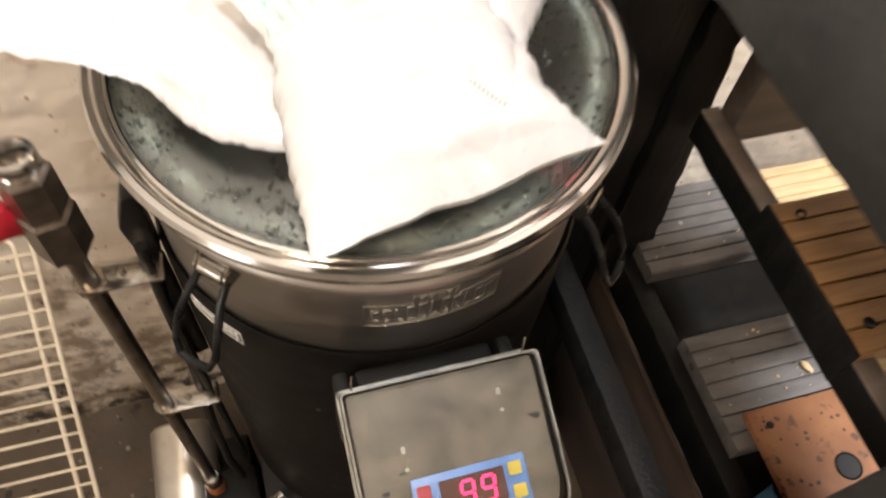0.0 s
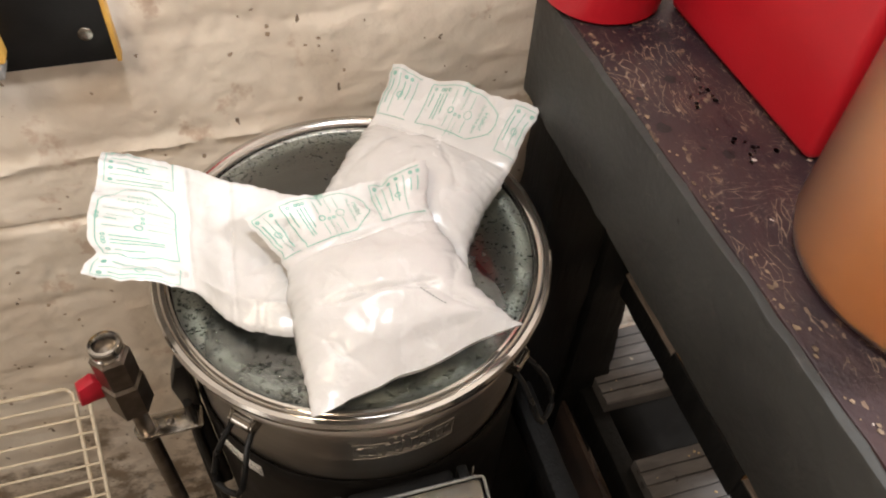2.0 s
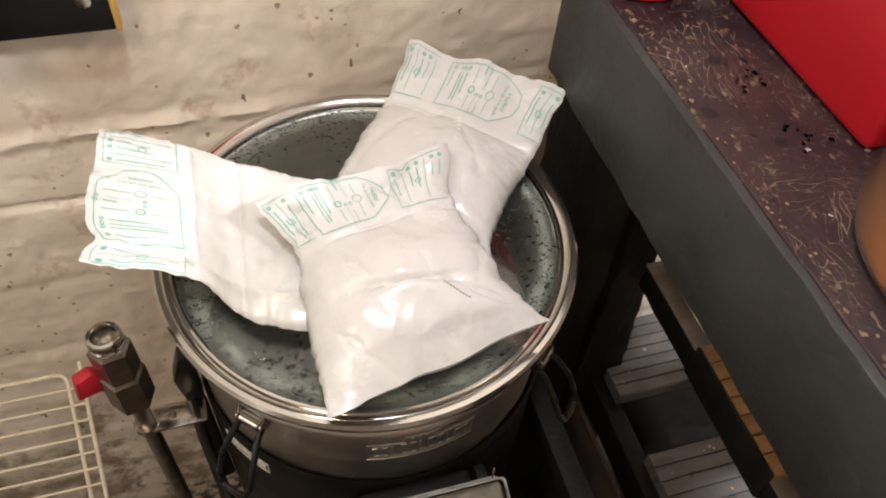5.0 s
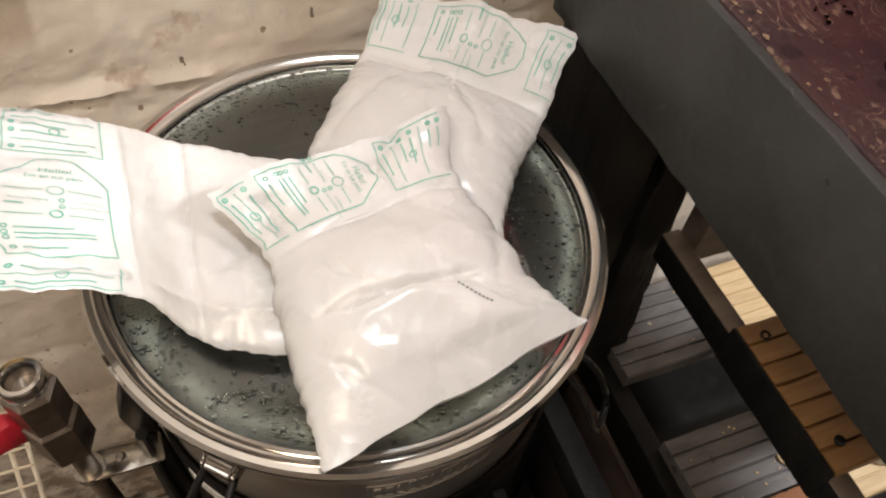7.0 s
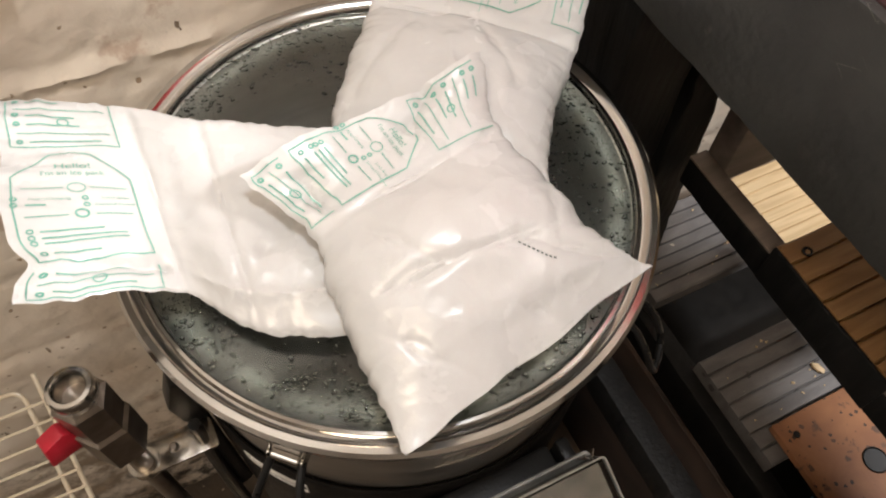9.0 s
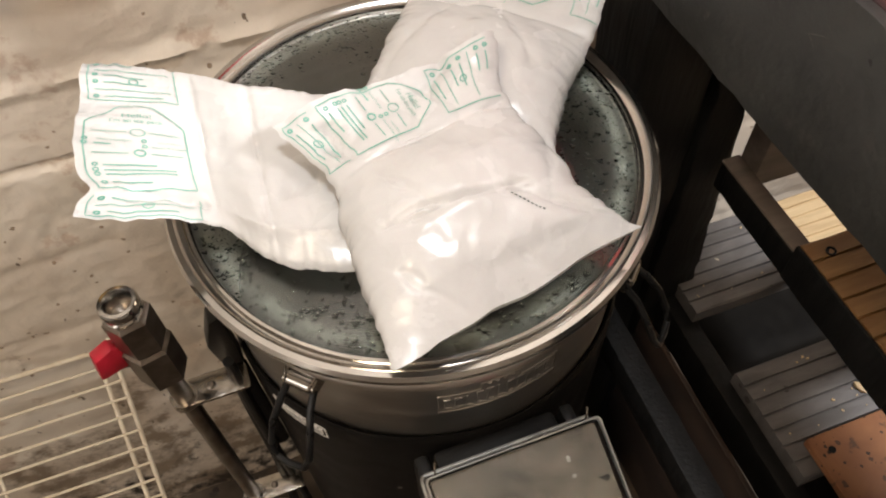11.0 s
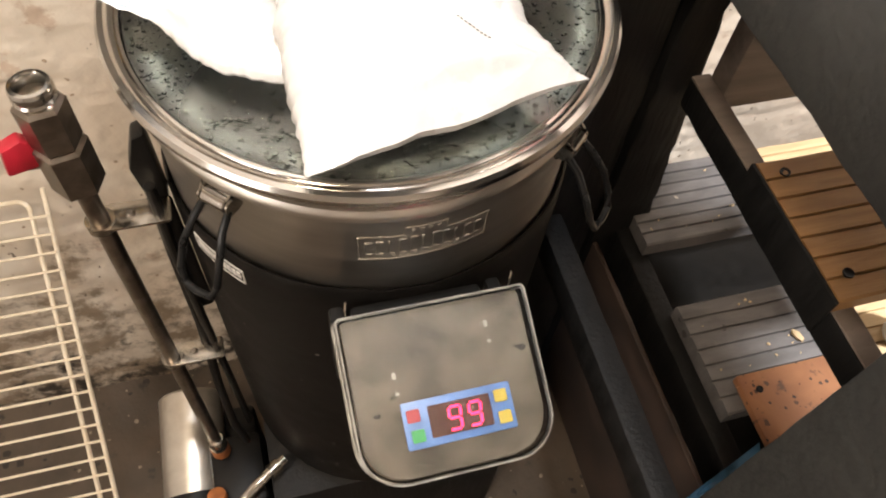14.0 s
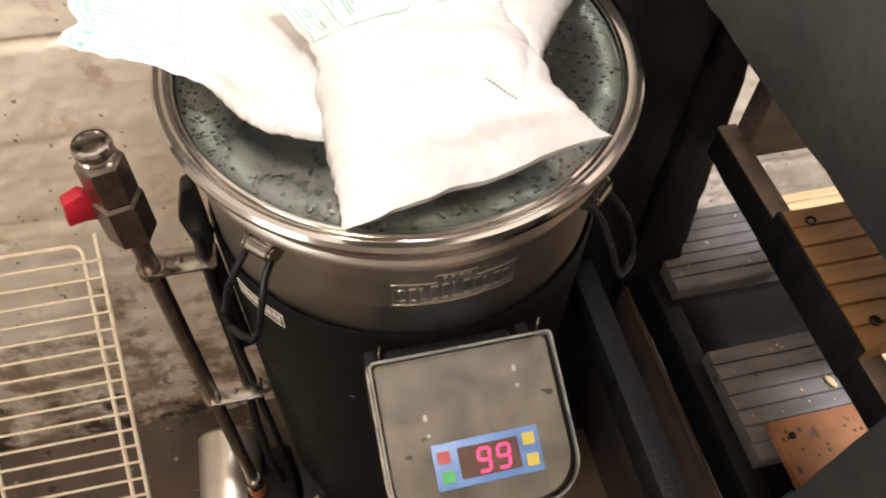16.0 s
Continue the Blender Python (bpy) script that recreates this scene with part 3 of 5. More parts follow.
def grooved_board(x0, x1, y0, y1, z0, z1, grooves, depth=0.004, gw=0.0028):
    """A decking board that runs along x, with sawn grooves along it."""
    prof = [(y0, z0), (y0, z1 - 0.002), (y0 + 0.002, z1)]
    for k in range(1, grooves + 1):
        y = y0 + (y1 - y0) * k / (grooves + 1)
        prof += [(y - gw / 2, z1), (y - gw / 2 + 0.0005, z1 - depth), (y + gw / 2 - 0.0005, z1 - depth), (y + gw / 2, z1)]
    prof += [(y1 - 0.002, z1), (y1, z1 - 0.002), (y1, z0)]
    bm = bmesh.new()
    cols = []
    n = 24
    for i in range(n + 1):
        x = x0 + (x1 - x0) * i / n
        cols.append([bm.verts.new((x, y + 0.0006 * noise.noise((x * 30, y * 30, 1)), z + 0.0008 * noise.noise((x * 20, y * 60, 4)))) for y, z in prof])
    m = len(prof)
    for a, b in zip(cols, cols[1:]):
        for k in range(m):
            bm.faces.new((a[k], a[(k + 1) % m], b[(k + 1) % m], b[k]))
    bm.faces.new(cols[0])
    bm.faces.new(cols[-1][::-1])
    bmesh.ops.recalc_face_normals(bm, faces=bm.faces[:])
    return bm


for y0, y1 in ((-0.022, 0.082), (-0.222, -0.100), (-0.44, -0.312)):
    under("deck_board", grooved_board(0.304, 0.452, y0, y1, 0.1445, 0.166, 6), M_DECK, bench, "grey painted grooved board", smooth=False)
    # each board goes on in a paler tone beyond x 0.4525
    under("deck_board", grooved_board(0.4525, 0.80, y0, y1, 0.1445, 0.166, 6, 0.003), M_PALE, bench, "pale right-hand part of grooved board", smooth=False)
under("shelf_board", grooved_board(0.2885, 0.55, -0.226, -0.098, 0.3876, 0.4025, 6, 0.0035), M_WOOD, bench, "orange-brown grooved timber board", smooth=False)
under("end_strip", worn_slab(0.2845, 0.2880, -0.227, -0.098, 0.3600, 0.4022, 0.0006, 16, 13.0, 0.001), M_BLACKWOOD, bench, "black painted end strip")
# heads coloured black to stand for dark, shaded screw holes
for x, y in ((0.307, -0.112), (0.307, -0.206)):
    under("screw", lathe([(0, -0.0005), (0.0022, -0.0005), (0.0042, 0.0006), (0.0044, -0.001)], 14, m=Matrix.Translation((x, y, 0.4030))), M_BLACK, bench)

ply = thing("plywood_offcut", "orange-stained plywood offcut with drilled holes lying on deck boards", "plywood board", at=(0.38, -0.26, 0.166))
b = prism(round_rect(0.323, 0.445, -0.330, -0.190, 0.002, 2), 0.010, Matrix.Translation((0, 0, 0.1664)), 0.0008)
under("board", b, M_PLY, ply)
# black discs on the face paint the shade inside the drilled holes
for x, y, r in ((0.340, -0.208, 0.0035), (0.394, -0.262, 0.0125)):
    under("hole", lathe([(0, 0), (r * 0.9, 0.0), (r, 0.0008), (r * 1.06, 0.0003)], 20, m=Matrix.Translation((x, y, 0.1767))), M_BLACK, ply, "black disc for the dark inside of a drilled hole", smooth=False)

# ---- kettle ----
kettle = thing("brewing_kettle", "stainless steel brewing kettle in a black insulating jacket", "brewing kettle", at=(0, 0, -0.09))
body_prof = [(0.0, -0.085), (0.147, -0.085), (0.1515, -0.08), (0.1515, 0.495), (0.153, 0.4985), (0.1575, 0.501), (0.1585, 0.5045), (0.1575, 0.508), (0.1555, 0.5105), (0.1555, 0.517),
             (0.1585, 0.5215), (0.1585, 0.5265), (0.1535, 0.5275), (0.1495, 0.5255), (0.1495, -0.075), (0.0, -0.075)]
under("body", lathe(body_prof, 128), M_STEEL, kettle)


def jacket():
    bm = bmesh.new()
    n, cols = 128, []
    for k in range(n):
        a = 2 * math.pi * k / n
        top = 0.404 + 0.012 * math.cos(a + radians(115)) + 0.002 * noise.noise((math.cos(a) * 6, math.sin(a) * 6, 2))
        col = []
        for r, z in ((0.1525, top - 0.002), (0.1545, top), (0.1565, top - 0.003), (0.1570, top - 0.03), (0.1568, 0.25), (0.1572, 0.10), (0.1570, -0.06), (0.1555, -0.07), (0.1525, -0.07)):
            q = r + 0.0008 * noise.noise((math.cos(a) * 4, math.sin(a) * 4, z * 9))
            col.append(bm.verts.new((q * math.cos(a), q * math.sin(a), z)))
        cols.append(col)
    for k in range(n):
        a, b = cols[k], cols[(k + 1) % n]
        for i in range(len(a) - 1):
            bm.faces.new((a[i], b[i], b[i + 1], a[i + 1]))
    bmesh.ops.recalc_face_normals(bm, faces=bm.faces[:])
    return bm


under("jacket", jacket(), M_NEO, kettle, "black insulating jacket")
under("base", lathe([(0, -0.09), (0.140, -0.09), (0.146, -0.087), (0.146, -0.0855), (0, -0.0855)], 64), M_BLACK, kettle)
stand = tagged(under("kettle_stand", worn_slab(-0.145, 0.145, -0.13, 0.15, FLOOR, -0.0835, 0.001, 12), M_BLACKWOOD, thing("stand", "black painted block that the kettle stands on", "stand", at=(0, 0, FLOOR))))


def on_drum(r, deg, z):
    """Pose on the drum's side: x along it, y up, z out."""
    a = radians(deg)
    return Matrix(((-math.sin(a), 0, math.cos(a), r * math.cos(a)), (math.cos(a), 0, math.sin(a), r * math.sin(a)), (0, 1, 0, z), (0, 0, 0, 1)))


def placed(bm, m):
    bmesh.ops.transform(bm, matrix=m, verts=bm.verts[:])
    return bm


def latch(deg):
    m = on_drum(0.1525, deg, 0.494)
    lt = under("latch", placed(prism(round_rect(-0.009, 0.009, -0.014, 0.007, 0.003), 0.0025, bevel=0.0006), m), M_CHROME, kettle, "sprung steel latch")
    cyl = lathe([(0, -0.0085), (0.0048, -0.0085), (0.0056, -0.0075), (0.0056, 0.0075), (0.0048, 0.0085), (0, 0.0085)], 20, m=m @ Matrix.Translation((0, 0.0, 0.0075)) @ pose(0, 0, 0, 0, 90, 0))
    o = part("barrel", cyl, M_POLISH, lt)
    o.data.transform(Matrix.Translation(-Vector(kettle.location)))
    for s in (-1, 1):
        o = part("ear", placed(prism(round_rect(-0.006, 0.006, -0.008, 0.006, 0.003), 0.0014), m @ Matrix.Translation((s * 0.0100 - 0.0007, -0.002, 0.006)) @ pose(0, 0, 0, 90, 0, 90)), M_CHROME, lt)
        o.data.transform(Matrix.Translation(-Vector(kettle.location)))
    w = [(-0.0095, 0.006, 0.009), (-0.0105, 0.010, 0.004), (0.0, 0.011, 0.004), (0.0105, 0.010, 0.004), (0.0095, 0.006, 0.009)]
    o = part("hook", tube([m @ Vector(p) for p in w], 0.0010, 8), M_CHROME, lt)
    o.data.transform(Matrix.Translation(-Vector(kettle.location)))
    loop = [(-0.0090, -0.004, 0.009), (-0.0105, -0.012, 0.019), (-0.0135, -0.028, 0.030), (-0.0140, -0.046, 0.038), (-0.0105, -0.056, 0.042), (0.0, -0.0575, 0.043), (0.0105, -0.056, 0.042),
            (0.0140, -0.046, 0.038), (0.0135, -0.028, 0.030), (0.0105, -0.012, 0.019), (0.0090, -0.004, 0.009)]
    o = part("lever", tube([m @ Vector(p) for p in loop], 0.0025, 10), M_WIRE, lt, "black bent wire lever")
    o.data.transform(Matrix.Translation(-Vector(kettle.location)))


for deg in (-134.5, -47.0, 65.0):
    latch(deg)


def on_side(r, deg0, deg1, z0, z1, n=10, thick=0.0008):
    """A thin raised patch that follows the drum."""
    bm = bmesh.new()
    g = []
    for k in range(n + 1):
        a = radians(deg0 + (deg1 - deg0) * k / n)
        g.append([bm.verts.new((q * math.cos(a), q * math.sin(a), z)) for q, z in ((r - 0.0004, z0), (r + thick, z0 + 0.0004), (r + thick, z1 - 0.0004), (r - 0.0004, z1))])
    for a, b in zip(g, g[1:]):
        for i in range(3):
            bm.faces.new((a[i], b[i], b[i + 1], a[i + 1]))
    bm.faces.new(g[0][::-1])
    bm.faces.new(g[-1])
    bmesh.ops.recalc_face_normals(bm, faces=bm.faces[:])
    return bm


# embossed badge, as plain raised shapes
badge = bmesh.new()
for d0, d1, z0, z1 in ((-104, -93, 0.4765, 0.4771), (-83, -72, 0.4765, 0.4771), (-104, -72, 0.4515, 0.4521), (-104, -103.7, 0.4521, 0.4765), (-72.3, -72, 0.4521, 0.4765),
                       (-93, -83, 0.4845, 0.4851), (-93.2, -92.9, 0.4765, 0.4851), (-83.1, -82.8, 0.4765, 0.4851)):
    join(badge, on_side(0.1515, d0, d1, z0, z1, 12, 0.0003))
d = -102.4
for k in range(11):
    lean = 0.0008 * abs(k - 5)
    for z0, z1, w0, w1 in ((0.4575, 0.4742 - lean, 0.0, 0.55), (0.4735 - lean, 0.4750 - lean, 0.0, 1.7), (0.4570, 0.4582, 0.0, 1.7)):
        if k % 3 != 2 or z0 < 0.46:
            join(badge, on_side(0.1515, d + w0, d + w1, z0, z1, 2, 0.0003))
    d += 2.68
for k in range(4):
    join(badge, on_side(0.1515, -91.5 + k * 2.0, -90.6 + k * 2.0, 0.4785, 0.4825, 2, 0.0003))
for k in range(10):
    join(badge, on_side(0.1515, -96 + k * 1.7, -94.9 + k * 1.7, 0.4532, 0.4550, 2, 0.0002))
under("badge", badge, M_STEEL, kettle, "embossed maker's badge in the steel", smooth=False)

# white printed patch on the jacket, writing as bars
sticker = bmesh.new()
for d0, d1, z0, z1 in ((-153, -135, 0.4015, 0.4022), (-153, -135, 0.3840, 0.3847), (-153, -152.6, 0.3840, 0.4022), (-135.4, -135, 0.3840, 0.4022)):
    join(sticker, on_side(0.1572, d0, d1, z0, z1, 8, 0.0005))
for k in range(10):
    join(sticker, on_side(0.1572, -151.6 + k * 1.58, -150.4 + k * 1.58, 0.3890, 0.3970, 2, 0.0005))
under("printed_patch", sticker, M_WHITE, kettle, "white printed patch")

# black handle strap at the side
hb = prism([(-0.154, 0.474), (-0.163, 0.470), (-0.172, 0.440), (-0.169, 0.412), (-0.163, 0.402), (-0.154, 0.402)], 0.016, Matrix.Translation((0, -0.024, 0)) @ pose(0, 0, 0, 90, 0, 0), 0.002)
under("side_handle", hb, M_BLACK, kettle, "black plastic side handle")
under("handle_strap", placed(box(-0.006, 0.006, -0.085, 0.07, 0.0, 0.012, 0.0025), on_drum(0.1572, 193, 0.325)), M_BLACK, kettle)
under("cable", tube([(-0.163, -0.045, 0.41), (-0.168, -0.040, 0.33), (-0.170, -0.045, 0.22), (-0.176, -0.058, 0.10), (-0.178, -0.066, 0.0), (-0.172, -0.07, -0.06)], 0.0045, 10), M_BLACK, kettle)
under("cable", tube([(-0.160, -0.055, 0.44), (-0.163, -0.053, 0.36), (-0.165, -0.050, 0.24), (-0.164, -0.052, 0.10), (-0.163, -0.056, -0.03)], 0.004, 10), M_BLACK, kettle)

# ---- lid ----
lid = thing("glass_lid", "round glass lid with polished steel rim, wet with condensation", "kettle lid", at=(0, 0, 0.53))
rim_prof = [(0.1500, 0.5318), (0.1512, 0.5338), (0.1530, 0.5336), (0.1545, 0.5318), (0.1565, 0.5322), (0.1595, 0.5352), (0.1630, 0.5352), (0.1650, 0.5325), (0.1648, 0.5285), (0.1625, 0.5282),
            (0.1600, 0.5300), (0.1550, 0.5290), (0.1520, 0.5280), (0.1500, 0.5285)]
under("rim", lathe(rim_prof, 160, closed=True), M_POLISH, lid, "polished steel rim")
pane = under("pane", lathe([(0, 0.5405), (0.05, 0.5400), (0.10, 0.5380), (0.130, 0.5350), (0.142, 0.5330), (0.1490, 0.5322), (0.1499, 0.5305), (0.1490, 0.5288), (0.142, 0.5298), (0.130, 0.5315), (0.10, 0.5345), (0.05, 0.5365), (0, 0.5370)], 96), M_GLASS, lid, "clear glass pane")
pane.visible_shadow = False


def droplets(count, seed):
    """Beads of condensation on the pane."""
    rnd = random.Random(seed)
    vs, fs = [], []
    segs, rings = 9, 3
    while count:
        a, r = rnd.uniform(0, 2 * math.pi), 0.148 * math.sqrt(rnd.random())
        x, y = r * math.cos(a), r * math.sin(a)
        if noise.noise((x * 16, y * 16, 4)) + 0.9 * (r / 0.148) ** 2 < rnd.uniform(0.0, 0.9):
            continue
        count -= 1
        s = 0.00025 + 0.0013 * rnd.random() ** 6
        el, rot = rnd.uniform(1, 1.8), rnd.uniform(0, 3.14)
        z = float(np.interp(r, (0, 0.05, 0.10, 0.130, 0.142, 0.149), (0.5405, 0.5400, 0.5380, 0.5350, 0.5330, 0.5322))) - 0.0003
        base = len(vs)
        for j in range(rings):
            p = 0.5 * math.pi * j / rings
            for k in range(segs):
                t = 2 * math.pi * k / segs
                u, v = s * el * math.cos(p) * math.cos(t), s * math.cos(p) * math.sin(t)
                vs.append((x + u * math.cos(rot) - v * math.sin(rot), y + u * math.sin(rot) + v * math.cos(rot), z + 0.45 * s * math.sin(p) - 0.53))
        vs.append((x, y, z + 0.45 * s - 0.53))
        for j in range(rings - 1):
            for k in range(segs):
                q = (k + 1) % segs
                fs.append((base + j * segs + k, base + j * segs + q, base + (j + 1) * segs + q, base + (j + 1) * segs + k))
        for k in range(segs):
            fs.append((base + (rings - 1) * segs + k, base + (rings - 1) * segs + (k + 1) % segs, base + rings * segs))
        fs.append(tuple(base + k for k in range(segs))[::-1])
    me = bpy.data.meshes.new("condensation")
    me.from_pydata(vs, [], fs)
    for p in me.polygons:
        p.use_smooth = True
    me.materials.append(M_DROP)
    ob = new("condensation", me)
    ob.parent = lid
    ob.visible_shadow = False
    return tagged(ob, "beads of condensed water on the glass", kind="stuff")


droplets(8000, 3)
# pale ring laid just under the pane
pale_ring = under("pale_ring", lathe([(0.0, 0.5363), (0.05, 0.5358), (0.10, 0.5338), (0.130, 0.5308), (0.142, 0.5291), (0.148, 0.5284)], 96), M_PALE_RING, lid, "thin pale translucent ring under the glass")
pale_ring.visible_shadow = False
wort = tagged(under("wort", lathe([(0, 0.40), (0.1485, 0.40), (0.1485, 0.39), (0, 0.39)], 64), M_WORT, thing("liquid", "dark steaming liquid inside the kettle", "liquid", at=(0, 0, 0.4))))


# the kettle stands a little askew, leaning towards the room
LEAN = Matrix.Translation((-0.002, -0.007, 0.5345)) @ pose(0, 0, 0, 1.7, -0.7, 0) @ Matrix.Scale(0.985, 4) @ Matrix.Translation((0, 0, -0.5335))
for ob in (kettle, lid, scene.objects["liquid"]):
    ob.matrix_world = LEAN @ Matrix.Translation(ob.location)


# ---- ice packs ----
def spline(rows, u):
    """Smooth blend of rows at u from 0 to 1; each row begins with its own u."""
    k = max(i for i in range(len(rows) - 1) if rows[i][0] <= u + 1e-9)
    p1, p2 = np.array(rows[k]), np.array(rows[k + 1])
    p0 = np.array(rows[k - 1]) if k else 2 * p1 - p2
    p3 = np.array(rows[k + 2]) if k + 2 < len(rows) else 2 * p2 - p1
    t = (u - p1[0]) / (p2[0] - p1[0])
    return 0.5 * (2 * p1 + (p2 - p0) * t + (2 * p0 - 5 * p1 + 4 * p2 - p3) * t * t + (3 * p1 - p0 - 3 * p2 + p3) * t ** 3)[1:]


class Pouch:
    def __init__(self, rows, seed, flap, folds, notch=0.0):
        self.rows, self.seed, self.flap, self.folds, self.notch = rows, seed, flap, folds, notch

    def at(self, u, v, side=1):
        u, v = min(max(u, 0), 1), min(max(v, 0), 1)
        q = spline(self.rows, u)
        a, b, h = Vector(q[:3]), Vector(q[3:6]), q[6]
        sd = self.seed
        p = a.lerp(b, v)
        along = (b - a).normalized()
        pinch = (4 * v * (1 - v))
        f = max(0.0, 1 - u / self.flap)
        # flap gathers and body creases
        w = (0.0060 * f + 0.0012) * noise.noise((v * 4.5 + sd, u * 2.2, sd)) + 0.0018 * f * noise.noise((v * 17, u * 5 + sd, 2))
        w += (1 - f) * (0.0035 * noise.noise((v * 2.6 + sd, u * 3.5, 5)) + 0.0008 * noise.noise((v * 9, u * 9 + sd, 7))) * pinch ** 0.5
        w += 0.0012 * math.exp(-((v - 0.03) / 0.05) ** 2) * noise.noise((u * 19, sd, 0)) + 0.0012 * math.exp(-((v - 0.97) / 0.05) ** 2) * noise.noise((u * 30, sd, 4))
        for cu0, cv0, cu1, cv1, dp, wd in self.folds:
            du, dv = cu1 - cu0, cv1 - cv0
            t = ((u - cu0) * du + (v - cv0) * dv) / (du * du + dv * dv)
            if -0.1 < t < 1.1:
                bend = 0.03 * noise.noise((t * 3 + sd, dp * 900, 1))
                dist = abs((u - cu0) * dv - (v - cv0) * du) / math.hypot(du, dv) + bend
                w += dp * math.exp(-math.sqrt(dist * dist + 0.00002) / wd) * min(1, 8 * max(0, t + 0.1), 8 * max(0, 1.1 - t)) * min(1, 3 * pinch)
        if self.notch:
            k = self.notch * math.exp(-((v - 0.16) / 0.06) ** 2) * max(0.0, 1 - u / 0.35)
            p = p + Vector((along.y, -along.x, 0)) * k
        tail = max(0.0, (u - 0.86) / 0.14) ** 2
        p = p + Vector((along.y, -along.x, 0)) * (0.0022 * tail * noise.noise((v * 6, sd, 3)))
        w += tail * (0.0026 * noise.noise((v * 5 + sd, 3, sd)) + 0.0010 * noise.noise((v * 15, sd, 6)))
        edge = (0.0028 * noise.noise((u * 8, sd, v * 2)) + 0.0016 * noise.noise((u * 31, sd, 5))) * (1 if v < 0.5 else -1) * (1 - pinch)
        th = h * pinch ** 0.40
        z = w + (th if side > 0 else -0.45 * th - 0.0008)
        return p + along * edge + Vector((0, 0, z))

    def normal(self, u, v):
        e = 0.008
        n = (self.at(u + e, v) - self.at(u - e, v)).cross(self.at(u, v + e) - self.at(u, v - e))
        n.normalize()
        return n if n.z > 0 else -n

    def lift(self, u, v, h=0.0005):
        return self.at(u, v) + self.normal(u, v) * h

    def mesh(self, nu=120, nv=96):
        bm = bmesh.new()
        top = [[bm.verts.new(self.at(i / nu, j / nv)) for j in range(nv + 1)] for i in range(nu + 1)]
        low = [[top[i][j] if i in (0, nu) or j in (0, nv) else bm.verts.new(self.at(i / nu, j / nv, -1)) for j in range(nv + 1)] for i in range(nu + 1)]
        for g in (top, low):
            for i in range(nu):
                for j in range(nv):
                    bm.faces.new((g[i][j], g[i + 1][j], g[i + 1][j + 1], g[i][j + 1]))
        bmesh.ops.recalc_face_normals(bm, faces=bm.faces[:])
        return bm

    def stroke(self, bm, pts, w):
        """A printed line through (u, v) points, as a thin strip on the film."""
        fine = []
        for (u0, v0), (u1, v1) in zip(pts, pts[1:]):
            n = max(2, int(60 * math.hypot(u1 - u0, v1 - v0)))
            fine += [(u0 + (u1 - u0) * k / n, v0 + (v1 - v0) * k / n) for k in range(n)]
        fine.append(pts[-1])
        last = None
        for k, (u, v) in enumerate(fine):
            p, n = self.lift(u, v), self.normal(u, v)
            a, b = fine[max(0, k - 1)], fine[min(len(fine) - 1, k + 1)]
            d = self.lift(*b) - self.lift(*a)
            s = d.cross(n)
            if s.length < 1e-9:
                continue
            s.normalize()
            cur = (bm.verts.new(p - s * w / 2), bm.verts.new(p + s * w / 2))
            if last:
                bm.faces.new((last[0], last[1], cur[1], cur[0]))
            last = cur

    def letters(self, bm, text, u, v, size, lu, lv):
        """Writing that starts at (u, v), runs along u and stands up along v. lu, lv: metres that u and v span."""
        c = bpy.data.curves.new("letters", "FONT")
        c.body, c.size = text, size
        ob = new("letters", c)
        bpy.context.view_layer.update()
        me = bpy.data.meshes.new_from_object(ob.evaluated_get(bpy.context.evaluated_depsgraph_get()))
        width = max((q.co.x for q in me.vertices), default=0)
        vs = [bm.verts.new(self.lift(u + (q.co.x - width / 2) / lu, v + q.co.y / lv, 0.0006)) for q in me.vertices]
        for f in me.polygons:
            bm.faces.new([vs[i] for i in f.vertices])
        bpy.data.objects.remove(ob)
        bpy.data.curves.remove(c)
        bpy.data.meshes.remove(me)

    def ring(self, bm, u, v, r, lu, lv, w=0.0007):
        self.stroke(bm, [(u + r / lu * math.cos(k * 0.5236), v + r / lv * math.sin(k * 0.5236)) for k in range(13)], w)


